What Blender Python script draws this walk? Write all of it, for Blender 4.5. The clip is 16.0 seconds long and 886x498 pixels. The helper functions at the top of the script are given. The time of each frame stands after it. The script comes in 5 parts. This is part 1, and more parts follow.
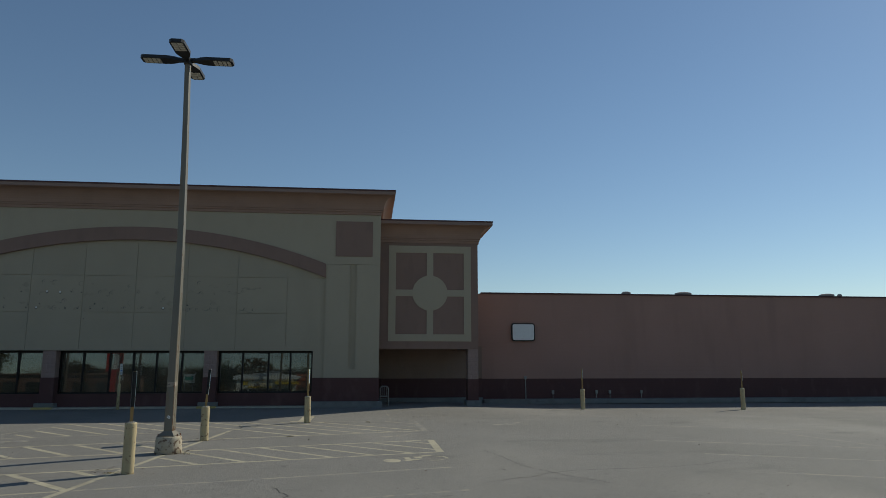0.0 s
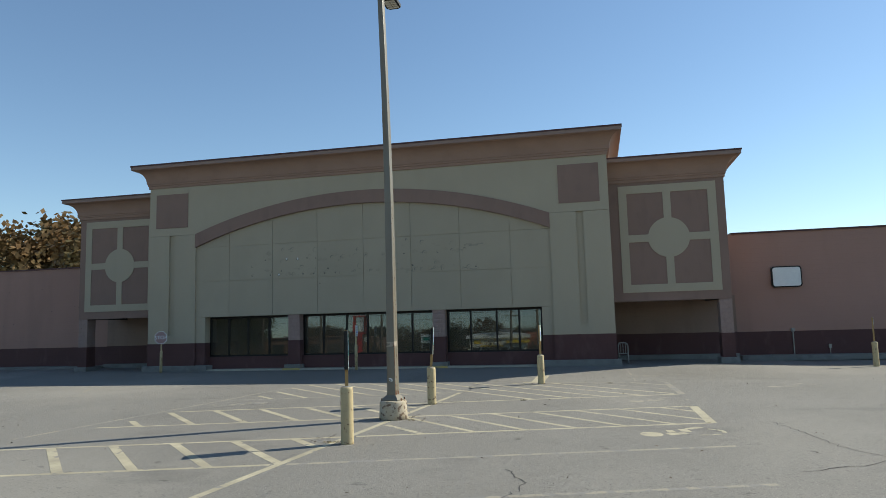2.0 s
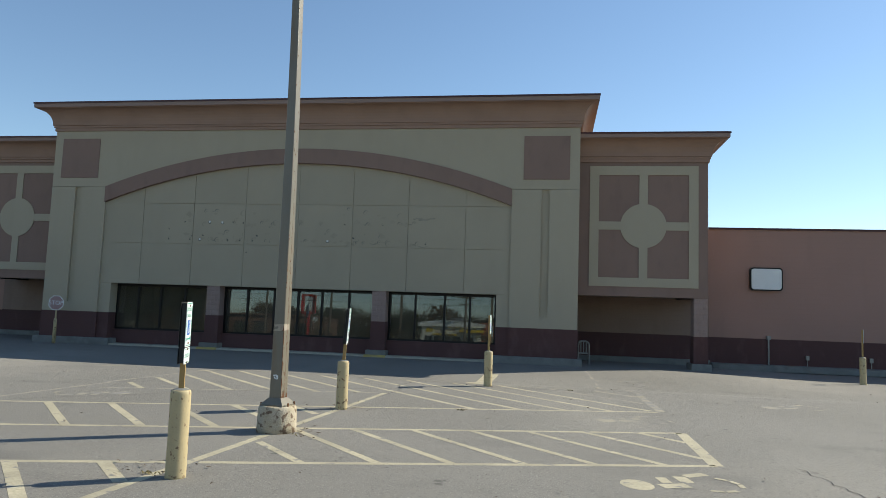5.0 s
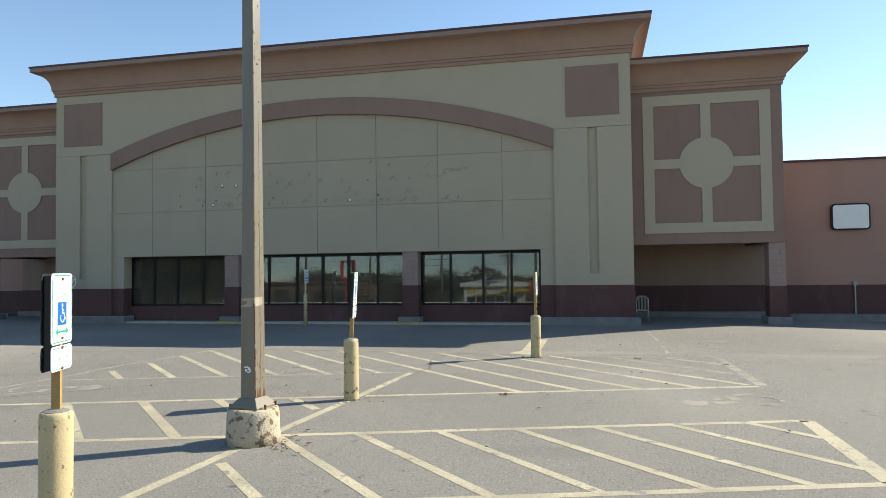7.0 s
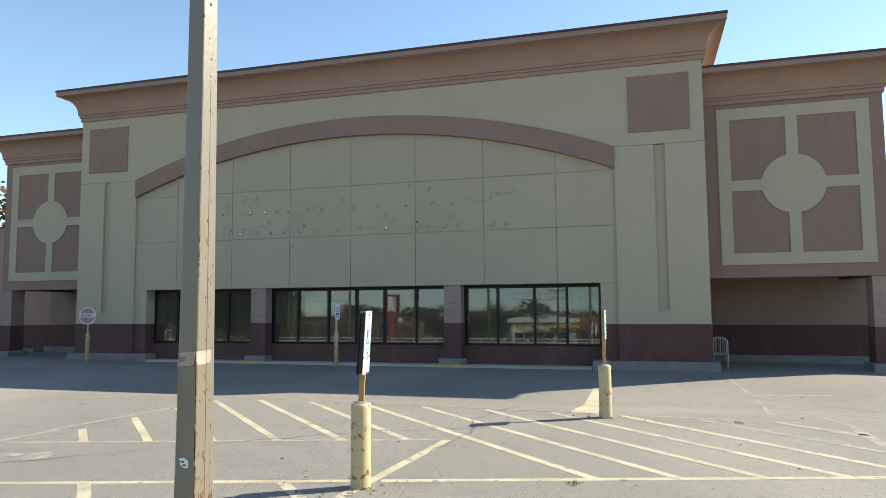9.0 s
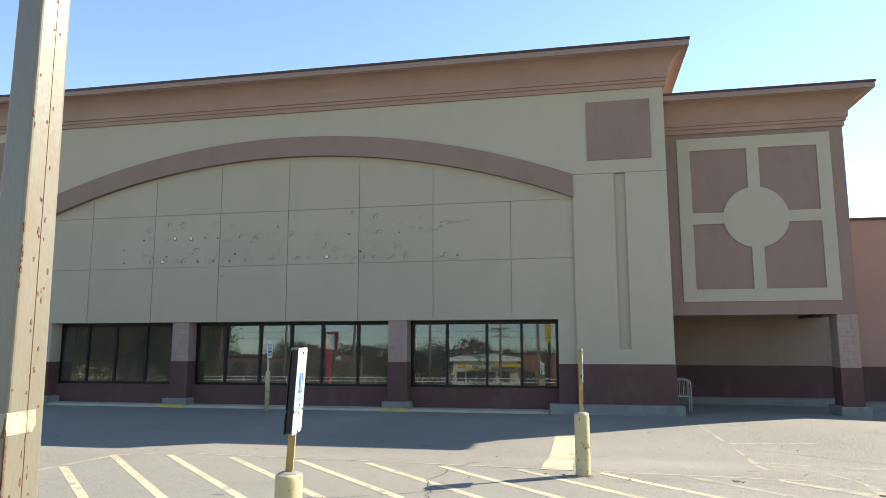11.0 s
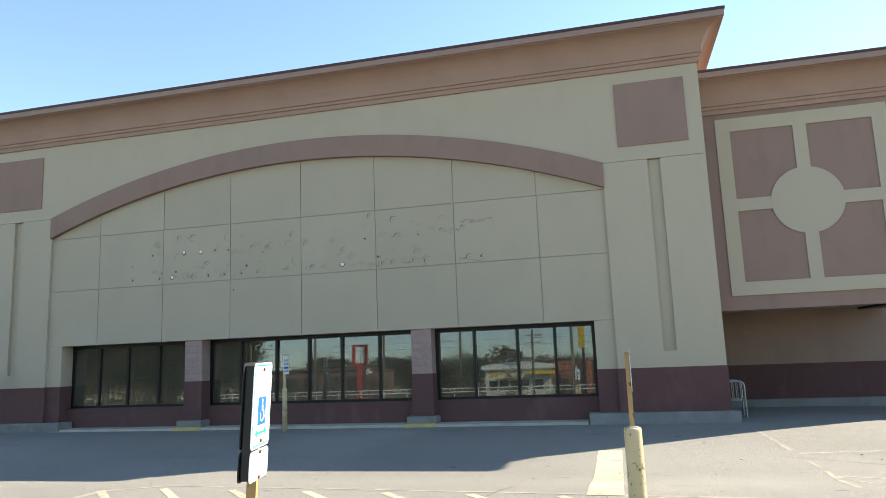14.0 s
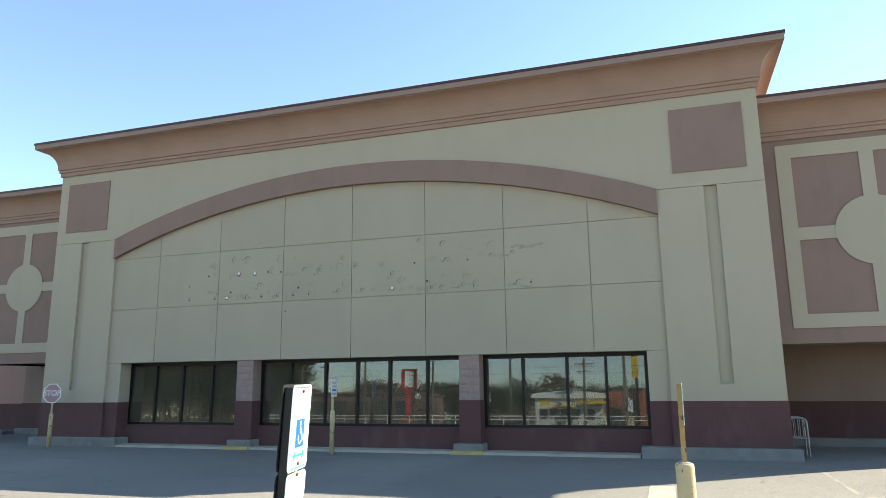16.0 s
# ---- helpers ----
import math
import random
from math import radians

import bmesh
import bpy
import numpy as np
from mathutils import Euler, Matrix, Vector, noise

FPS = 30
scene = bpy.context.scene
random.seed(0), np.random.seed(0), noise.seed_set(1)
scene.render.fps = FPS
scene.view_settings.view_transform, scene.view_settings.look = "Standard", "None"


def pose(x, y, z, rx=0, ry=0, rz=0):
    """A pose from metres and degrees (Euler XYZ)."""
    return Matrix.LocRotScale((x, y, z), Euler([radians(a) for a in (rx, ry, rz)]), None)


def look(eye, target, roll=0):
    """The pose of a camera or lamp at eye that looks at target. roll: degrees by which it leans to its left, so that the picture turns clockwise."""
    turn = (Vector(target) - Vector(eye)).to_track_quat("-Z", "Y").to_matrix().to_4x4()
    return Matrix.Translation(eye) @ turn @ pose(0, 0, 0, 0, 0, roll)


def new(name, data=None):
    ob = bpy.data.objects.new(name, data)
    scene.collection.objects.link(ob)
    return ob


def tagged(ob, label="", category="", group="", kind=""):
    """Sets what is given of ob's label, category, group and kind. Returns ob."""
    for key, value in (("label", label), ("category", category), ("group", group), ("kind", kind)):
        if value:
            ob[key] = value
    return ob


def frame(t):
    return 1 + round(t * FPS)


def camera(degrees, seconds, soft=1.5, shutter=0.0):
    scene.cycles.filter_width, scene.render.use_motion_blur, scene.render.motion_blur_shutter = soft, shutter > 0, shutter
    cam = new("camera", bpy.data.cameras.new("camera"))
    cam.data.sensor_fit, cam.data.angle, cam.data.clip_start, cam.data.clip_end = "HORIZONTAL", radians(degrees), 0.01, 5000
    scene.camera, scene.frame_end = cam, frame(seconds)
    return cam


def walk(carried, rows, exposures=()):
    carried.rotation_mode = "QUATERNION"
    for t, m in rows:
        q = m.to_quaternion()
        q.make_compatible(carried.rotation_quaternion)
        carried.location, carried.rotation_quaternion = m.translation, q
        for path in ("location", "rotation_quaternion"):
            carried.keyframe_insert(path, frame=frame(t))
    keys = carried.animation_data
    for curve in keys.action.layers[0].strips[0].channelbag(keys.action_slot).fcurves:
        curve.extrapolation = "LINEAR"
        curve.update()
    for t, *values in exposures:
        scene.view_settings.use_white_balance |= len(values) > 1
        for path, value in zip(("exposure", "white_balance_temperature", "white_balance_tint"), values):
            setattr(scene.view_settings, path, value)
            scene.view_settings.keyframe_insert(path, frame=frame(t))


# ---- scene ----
cam = camera(65.8, 16.0, 0.7)
PATH = [
    (0, (0.108, -0.325, 1.801), (0.322, 1.637, 2.128), -0.0),
    (0.5, (0.056, 0.28, 1.81), (0.031, 2.263, 2.07), -1.2),
    (1, (-0.042, 0.926, 1.795), (-0.279, 2.899, 2.021), -1.5),
    (1.5, (-0.063, 1.499, 1.742), (-0.37, 3.467, 1.923), -1.4),
    (2, (-0.111, 2.112, 1.711), (-0.538, 4.054, 1.928), -1.6),
    (2.5, (-0.14, 2.637, 1.643), (-0.529, 4.59, 1.826), 1.1),
    (3, (-0.124, 3.223, 1.637), (-0.607, 5.154, 1.836), 2.0),
    (3.5, (-0.084, 3.813, 1.631), (-0.446, 5.774, 1.784), 1.9),
    (4, (-0.169, 4.417, 1.675), (-0.546, 6.366, 1.92), 2.4),
    (4.5, (-0.221, 5.022, 1.667), (-0.589, 6.975, 1.887), 2.1),
    (5, (-0.272, 5.653, 1.663), (-0.59, 7.62, 1.842), 2.0),
    (5.2, (-0.302, 5.871, 1.64), (-0.633, 7.838, 1.784), 1.7),
    (7.3, (-0.649, 8.596, 1.646), (-1.086, 10.546, 1.71), -0.8),
    (7.5, (-0.738, 8.793, 1.629), (-1.158, 10.745, 1.749), -0.7),
    (8, (-0.853, 9.34, 1.621), (-1.339, 11.272, 1.802), 0.1),
    (8.2, (-0.876, 9.633, 1.641), (-1.411, 11.555, 1.787), 0.2),
    (10.3, (-1.399, 11.608, 1.709), (-1.979, 13.509, 1.933), -0.4),
    (10.5, (-1.46, 11.744, 1.713), (-2.065, 13.637, 1.943), 0.3),
    (11, (-1.625, 12.073, 1.669), (-2.018, 14.014, 1.943), -0.1),
    (11.5, (-1.622, 12.309, 1.662), (-2.031, 14.243, 1.967), -0.2),
    (12, (-1.569, 12.493, 1.647), (-1.995, 14.431, 1.898), -0.7),
    (12.5, (-1.621, 12.766, 1.669), (-2.043, 14.697, 1.974), -2.5),
    (13, (-1.645, 13.017, 1.664), (-1.98, 14.965, 1.969), -2.0),
    (13.5, (-1.662, 13.241, 1.653), (-2.054, 15.182, 1.935), -1.0),
    (14, (-1.771, 13.382, 1.649), (-2.241, 15.302, 1.952), -2.3),
    (14.5, (-1.819, 13.46, 1.655), (-2.507, 15.312, 1.971), -1.5),
    (15, (-1.813, 13.491, 1.662), (-2.627, 15.29, 1.981), -0.8),
    (15.5, (-1.752, 13.486, 1.666), (-2.458, 15.325, 2.013), -0.6),
    (16, (-1.731, 13.438, 1.651), (-2.34, 15.304, 2.03), -0.7),
]
EXPOSURES = [(0.0, -0.58, 6350, 4), (0.5, -0.35, 6400, 4), (1.0, 0.0, 6400, 4), (1.5, 0.22, 6400, 4), (3.5, 0.42, 6450, 4), (5.0, 0.43, 6500, 5), (7.5, 0.95, 6750, 6), (8.0, 1.02, 6800, 6), (10.5, 1.32, 6850, 7), (13.0, 1.58, 6850, 7), (16.0, 1.6, 6850, 6)]
walk(cam, [(t, look(eye, target, roll)) for t, eye, target, roll in PATH], EXPOSURES)

# ---- world, sun, exposure ----
import bmesh, bpy, math, random
from mathutils import Matrix, Vector
rng = random.Random(7)
SUN = Vector((1.14, 0.72, 1.0)).normalized()
world = bpy.data.worlds.new("sky")
bpy.context.scene.world = world
world.use_nodes = True
wn = world.node_tree.nodes
sky = wn.new("ShaderNodeTexSky")
sky.sky_type = "NISHITA"
sky.sun_disc = False
sky.sun_elevation = math.asin(SUN.z)
sky.sun_rotation = math.atan2(SUN.x, SUN.y)
sky.air_density, sky.dust_density, sky.ozone_density = 1.0, 0.1, 2.4
world.node_tree.links.new(sky.outputs[0], wn["Background"].inputs[0])
wn["Background"].inputs[1].default_value = 0.115
sun_data = bpy.data.lights.new("sun", "SUN")
sun_data.energy, sun_data.angle, sun_data.color = 5.0, math.radians(0.53), (1.0, 0.915, 0.78)
sun_ob = new("sun", sun_data)
sun_ob.matrix_world = look((40, 50, 60), Vector((40, 50, 60)) - SUN)


# ---- materials ----
def mat(name, base, rough=0.8, metal=0.0, second=None, scale=3.0, amount=0.5, fine=60.0, fine_amt=0.12, bump=0.15, spot=None, spot_scale=1.2, spot_cut=0.62, per_piece=0.0, stretch=(1, 1, 1)):
    """Base colour broken by a coarse and a fine noise, with bump; spot: a third colour in patches."""
    m = bpy.data.materials.new(name)
    m.use_nodes = True
    n, l = m.node_tree.nodes, m.node_tree.links
    b = n["Principled BSDF"]
    b.inputs["Roughness"].default_value, b.inputs["Metallic"].default_value = rough, metal
    geo = n.new("ShaderNodeNewGeometry")
    mp = n.new("ShaderNodeMapping")
    mp.inputs["Scale"].default_value = stretch
    l.new(geo.outputs["Position"], mp.inputs["Vector"])
    second = second or tuple(c * 0.8 for c in base)

    def noise(s, detail=5.0):
        t = n.new("ShaderNodeTexNoise")
        t.inputs["Scale"].default_value, t.inputs["Detail"].default_value = s, detail
        l.new(mp.outputs[0], t.inputs["Vector"])
        return t

    def ramp(src, lo, hi):
        r = n.new("ShaderNodeMapRange")
        r.inputs[1].default_value, r.inputs[2].default_value = lo, hi
        l.new(src, r.inputs[0])
        return r.outputs[0]

    def mix(a, c, fac):
        x = n.new("ShaderNodeMix")
        x.data_type = "RGBA"
        for v, i in ((a, 6), (c, 7)):
            if isinstance(v, tuple):
                x.inputs[i].default_value = (*v, 1)
            else:
                l.new(v, x.inputs[i])
        l.new(fac, x.inputs[0])
        return x.outputs[2]

    def times(a, k):
        x = n.new("ShaderNodeMath")
        x.operation = "MULTIPLY"
        l.new(a, x.inputs[0])
        x.inputs[1].default_value = k
        return x.outputs[0]
    coarse, grain = noise(scale), noise(fine, 3.0)
    col = mix(base, second, times(ramp(coarse.outputs[0], 0.35, 0.7), amount))
    col = mix(col, tuple(c * 0.55 for c in base), times(ramp(grain.outputs[0], 0.4, 0.75), fine_amt * 2))
    if spot:
        s = noise(spot_scale, 7.0)
        col = mix(col, spot, ramp(s.outputs[0], spot_cut, spot_cut + 0.06))
    if per_piece:
        oi = n.new("ShaderNodeObjectInfo")
        col = mix(col, tuple(c * 0.8 for c in base), times(oi.outputs["Random"], per_piece))
    l.new(col, b.inputs["Base Color"])
    bp = n.new("ShaderNodeBump")
    bp.inputs["Strength"].default_value, bp.inputs["Distance"].default_value = bump, 0.02
    l.new(grain.outputs[0], bp.inputs["Height"])
    l.new(bp.outputs[0], b.inputs["Normal"])
    return m


def blotch(m, colour, scale, lo, hi, amount=1.0, stretch=(1, 1, 1), detail=6.0):
    """Lay stains of one more colour over a material, where a noise passes lo..hi."""
    n, l = m.node_tree.nodes, m.node_tree.links
    target = n["Principled BSDF"].inputs["Base Color"]
    old = target.links[0].from_socket
    geo, mp, t = n.new("ShaderNodeNewGeometry"), n.new("ShaderNodeMapping"), n.new("ShaderNodeTexNoise")
    mp.inputs["Scale"].default_value = stretch
    mp.inputs["Location"].default_value = (scale * 3.1, scale * 1.7, scale * 0.9)
    t.inputs["Scale"].default_value, t.inputs["Detail"].default_value = scale, detail
    r, x = n.new("ShaderNodeMapRange"), n.new("ShaderNodeMix")
    r.inputs[1].default_value, r.inputs[2].default_value, r.inputs[4].default_value = lo, hi, amount
    x.data_type = "RGBA"
    x.inputs[7].default_value = (*colour, 1)
    l.new(geo.outputs["Position"], mp.inputs["Vector"])
    l.new(mp.outputs[0], t.inputs["Vector"])
    l.new(t.outputs[0], r.inputs[0])
    l.new(r.outputs[0], x.inputs[0])
    l.new(old, x.inputs[6])
    l.new(x.outputs[2], target)


def block_mat(name, base, second, w=0.4, h=0.2):
    """Painted concrete block: running bond joints in relief, blotchy paint."""
    m = mat(name, base, 0.85, second=second, scale=0.5, amount=0.6, fine=40, bump=0.35, fine_amt=0.1)
    n, l = m.node_tree.nodes, m.node_tree.links
    geo = n.new("ShaderNodeNewGeometry")
    sep, com = n.new("ShaderNodeSeparateXYZ"), n.new("ShaderNodeCombineXYZ")
    add = n.new("ShaderNodeMath")
    l.new(geo.outputs["Position"], sep.inputs[0])
    l.new(sep.outputs[0], add.inputs[0])
    l.new(sep.outputs[1], add.inputs[1])
    l.new(add.outputs[0], com.inputs[0])
    l.new(sep.outputs[2], com.inputs[1])
    br = n.new("ShaderNodeTexBrick")
    br.inputs["Scale"].default_value = 1.0
    br.inputs["Brick Width"].default_value, br.inputs["Row Height"].default_value = w, h
    br.inputs["Mortar Size"].default_value, br.inputs["Mortar Smooth"].default_value = 0.008, 0.3
    l.new(com.outputs[0], br.inputs["Vector"])
    bp = n.new("ShaderNodeBump")
    bp.inputs["Strength"].default_value, bp.inputs["Distance"].default_value = 0.5, 0.01
    bp.invert = True
    l.new(br.outputs["Fac"], bp.inputs["Height"])
    old = n["Principled BSDF"].inputs["Normal"].links[0].from_socket
    l.new(old, bp.inputs["Normal"])
    l.new(bp.outputs[0], n["Principled BSDF"].inputs["Normal"])
    return m


M_ASPHALT = mat("worn asphalt", (0.245, 0.231, 0.205), 0.92, second=(0.177, 0.165, 0.142), scale=0.22, amount=0.7, fine=140, fine_amt=0.5, bump=0.45, spot=(0.17, 0.162, 0.142), spot_scale=0.55, spot_cut=0.66)
blotch(M_ASPHALT, (0.298, 0.277, 0.238), 0.16, 0.52, 0.66, 0.6, (1.0, 0.5, 1.0))
blotch(M_ASPHALT, (0.121, 0.114, 0.103), 0.9, 0.60, 0.74, 0.5, (0.6, 1.0, 1.0), 9.0)
blotch(M_ASPHALT, (0.0923, 0.0866, 0.0781), 38.0, 0.58, 0.68, 0.55, (1, 1, 1), 2.0)
blotch(M_ASPHALT, (0.391, 0.369, 0.327), 47.0, 0.62, 0.70, 0.6, (1, 1, 1), 2.0)
blotch(M_ASPHALT, (0.071, 0.0674, 0.0604), 3.2, 0.68, 0.74, 0.7, (1, 1, 1), 8.0)
M_LINE = mat("worn yellow road paint", (0.486, 0.433, 0.304), 0.85, second=(0.251, 0.228, 0.167), scale=1.6, amount=0.8, fine=30, fine_amt=0.3, bump=0.4, spot=(0.213, 0.201, 0.182), spot_scale=6.0, spot_cut=0.60)
M_FADED = mat("faded road paint", (0.319, 0.289, 0.22), 0.88, second=(0.236, 0.22, 0.19), scale=1.8, amount=0.9, fine=30, fine_amt=0.25, bump=0.4, spot=(0.205, 0.194, 0.179), spot_scale=4.0, spot_cut=0.5)
M_CREAM = mat("cream stucco", (0.415, 0.356, 0.259), 0.9, second=(0.38, 0.325, 0.233), scale=0.35, amount=0.6, fine=120, fine_amt=0.08, bump=0.25)
M_PANEL = mat("cream stucco panels", (0.415, 0.356, 0.259), 0.9, second=(0.372, 0.318, 0.229), scale=0.5, amount=0.6, fine=120, fine_amt=0.08, bump=0.25, per_piece=0.3)
M_MAUVE = mat("mauve stucco", (0.257, 0.169, 0.133), 0.9, second=(0.225, 0.149, 0.117), scale=0.6, amount=0.6, fine=120, fine_amt=0.08, bump=0.25)
M_CORNICE = mat("cornice stucco", (0.32, 0.205, 0.15), 0.85, second=(0.27, 0.172, 0.126), scale=0.8, amount=0.6, fine=90, fine_amt=0.06, bump=0.12)
M_FASCIA = mat("fascia stucco", (0.27, 0.186, 0.153), 0.85, second=(0.27, 0.195, 0.167), scale=0.8, amount=0.6, fine=90, fine_amt=0.06, bump=0.12)
blotch(M_CREAM, (0.346, 0.299, 0.22), 0.8, 0.5, 0.7, 0.25, (2.2, 2.2, 0.6))
blotch(M_PANEL, (0.346, 0.299, 0.22), 0.9, 0.5, 0.7, 0.35, (1.3, 1.3, 0.7))
blotch(M_MAUVE, (0.199, 0.131, 0.106), 1.4, 0.52, 0.7, 0.5, (1.6, 1.6, 0.6))
blotch(M_CORNICE, (0.22, 0.14, 0.105), 1.1, 0.5, 0.7, 0.35)
M_CAP = mat("dark red metal cap", (0.075, 0.03, 0.03), 0.5, 0.3, scale=2, bump=0.03)
M_BURG = block_mat("burgundy painted block", (0.10, 0.045, 0.04), (0.08, 0.036, 0.033))
M_PINK = block_mat("pink painted block", (0.387, 0.23, 0.18), (0.333, 0.198, 0.153))
M_SPLIT = mat("pink split face block", (0.34, 0.242, 0.208), 0.9, second=(0.281, 0.2, 0.17), scale=5, amount=0.7, fine=45, fine_amt=0.2, bump=0.5, per_piece=0.25)
M_TAN = block_mat("tan painted block", (0.289, 0.196, 0.145), (0.246, 0.17, 0.128))
M_CONC = mat("concrete", (0.223, 0.223, 0.205), 0.9, second=(0.167, 0.167, 0.155), scale=1.5, amount=0.7, fine=50, fine_amt=0.2, bump=0.4)
blotch(M_CONC, (0.13, 0.127, 0.115), 2.5, 0.5, 0.66, 0.6)
blotch(M_BURG, (0.135, 0.07, 0.062), 2.2, 0.55, 0.7, 0.6, (1.0, 1.0, 0.4))
blotch(M_PINK, (0.306, 0.184, 0.144), 0.5, 0.52, 0.68, 0.6, (2.0, 2.0, 0.35))
blotch(M_TAN, (0.212, 0.145, 0.106), 0.9, 0.5, 0.7, 0.6, (1.5, 1.5, 0.6))
M_KERB = mat("pale painted kerb", (0.442, 0.408, 0.323), 0.85, second=(0.297, 0.281, 0.23), scale=2.0, amount=0.8, fine=40, bump=0.4)
M_YKERB = mat("yellow kerb paint", (0.50, 0.38, 0.12), 0.8, second=(0.36, 0.30, 0.15), scale=4, amount=0.8, bump=0.3)
M_SOFFIT = mat("soffit paint", (0.42, 0.36, 0.30), 0.8, scale=1.0, bump=0.1)
M_FRAME = mat("dark bronze aluminium", (0.012, 0.011, 0.01), 0.4, 0.5, scale=8, bump=0.02)
M_YPOST = mat("chipped yellow paint", (0.515, 0.413, 0.226), 0.65, second=(0.429, 0.351, 0.203), scale=6, amount=0.8, fine=70, fine_amt=0.1, bump=0.15, spot=(0.125, 0.0702, 0.0312), spot_scale=13, spot_cut=0.63)
blotch(M_YPOST, (0.15, 0.075, 0.03), 19.0, 0.62, 0.66, 0.85, (1, 1, 0.7), 8.0)
blotch(M_YPOST, (0.36, 0.29, 0.17), 3.0, 0.5, 0.7, 0.35, (1, 1, 0.5))
M_UPOST = mat("rusting ochre post paint", (0.42, 0.28, 0.10), 0.65, second=(0.30, 0.17, 0.06), scale=7, amount=0.8, fine=60, fine_amt=0.1, bump=0.1, spot=(0.13, 0.06, 0.025), spot_scale=15, spot_cut=0.62)
M_POLE = mat("weathered pole paint", (0.19, 0.168, 0.126), 0.42, 0.0, second=(0.158, 0.14, 0.105), scale=2.5, amount=0.7, fine=60, fine_amt=0.08, bump=0.1, spot=(0.0955, 0.0434, 0.0174), spot_scale=9, spot_cut=0.73, stretch=(1, 1, 0.35))
blotch(M_POLE, (0.174, 0.104, 0.0434), 7.0, 0.55, 0.72, 0.45, (1, 1, 0.15))
M_TAPE = mat("weathered tape", (0.416, 0.36, 0.288), 0.7, second=(0.288, 0.232, 0.16), scale=14, amount=0.8, bump=0.1)
M_RUST = mat("rust", (0.13, 0.055, 0.025), 0.9, second=(0.20, 0.10, 0.05), scale=14, amount=0.9, bump=0.3)
M_BASE = mat("peeling painted concrete", (0.502, 0.441, 0.35), 0.9, second=(0.38, 0.304, 0.167), scale=4, amount=0.8, fine=50, bump=0.5, spot=(0.167, 0.114, 0.076), spot_scale=13, spot_cut=0.545)
M_LAMP = mat("black lamp housing", (0.012, 0.012, 0.013), 0.5, scale=5, bump=0.02)
M_LED = mat("led module lens", (0.62, 0.6, 0.52), 0.3, scale=9, bump=0.02)
M_WHITE = mat("white sign sheet", (0.78, 0.80, 0.78), 0.45, scale=6, amount=0.25, bump=0.02)
M_BLUE = mat("blue sign film", (0.01, 0.13, 0.50), 0.45, scale=6, bump=0.02)
M_SIGNPRINT = mat("faded green print", (0.42, 0.60, 0.54), 0.6, scale=6, bump=0.02)
M_GREEN = mat("green sign print", (0.02, 0.33, 0.25), 0.5, scale=6, bump=0.02)
M_GREY = mat("grey sign print", (0.42, 0.45, 0.44), 0.5, scale=6, bump=0.02)
M_BLACK = mat("dark sign back", (0.015, 0.015, 0.014), 0.6, scale=6, bump=0.02)
M_STOP = mat("faded red sign", (0.33, 0.20, 0.19), 0.6, second=(0.36, 0.25, 0.24), scale=5, bump=0.03)
M_STEEL = mat("galvanised steel", (0.3, 0.3, 0.288), 0.4, 0.8, scale=12, bump=0.03)
M_HOLE = mat("dark plugged hole", (0.10, 0.095, 0.08), 0.9, scale=9, bump=0.1)
M_SCUFF = mat("adhesive scuff", (0.251, 0.228, 0.177), 0.95, second=(0.353, 0.316, 0.242), scale=7, amount=0.9, fine=60, bump=0.3)
M_FAINT = mat("faint adhesive stain", (0.344, 0.298, 0.219), 0.95, second=(0.4, 0.344, 0.251), scale=9, amount=0.9, fine=60, bump=0.2)
M_PLUG = mat("pale plug", (0.75, 0.75, 0.7), 0.7, scale=9, bump=0.05)
M_GRIT = mat("dark asphalt grit", (0.10, 0.092, 0.08), 0.95, scale=30, bump=0.2)
M_CRACK = mat("asphalt crack", (0.045, 0.042, 0.04), 0.95, scale=9, bump=0.3)
# near black: darkness behind window glass, put into the colour
M_DARK = mat("painted interior darkness", (0.03, 0.028, 0.025), 0.9, scale=1.0, bump=0.05)
M_GRASS = mat("dry grass", (0.10, 0.115, 0.045), 0.95, second=(0.16, 0.14, 0.07), scale=0.2, amount=0.8, fine=20, fine_amt=0.3, bump=0.8)
M_STRAW = mat("dry weeds", (0.30, 0.25, 0.13), 0.9, scale=5, bump=0.1)
M_BARK = mat("bark", (0.12, 0.095, 0.07), 0.9, scale=6, bump=0.5)
M_LEAF = mat("autumn leaves", (0.12, 0.09, 0.032), 0.7, second=(0.22, 0.105, 0.03), scale=0.35, amount=0.9, fine=12, bump=0.05)
M_LEAF2 = mat("green leaves", (0.05, 0.07, 0.02), 0.7, second=(0.10, 0.09, 0.025), scale=0.4, amount=0.9, fine=12, bump=0.05)
M_RED = mat("red sign plastic", (0.55, 0.03, 0.025), 0.4, scale=3, bump=0.02)
M_YELLOW = mat("yellow sign plastic", (0.75, 0.52, 0.03), 0.4, scale=3, bump=0.02)
M_BRICKRED = mat("orange brick", (0.38, 0.12, 0.06), 0.85, scale=2, bump=0.2)
M_CREAMW = mat("pale render", (0.70, 0.68, 0.58), 0.85, scale=0.6, bump=0.1)
M_BROWNW = mat("brown wall", (0.20, 0.11, 0.075), 0.85, scale=0.6, bump=0.1)
M_ROOF = mat("roof membrane", (0.25, 0.24, 0.23), 0.9, scale=0.8, bump=0.1)

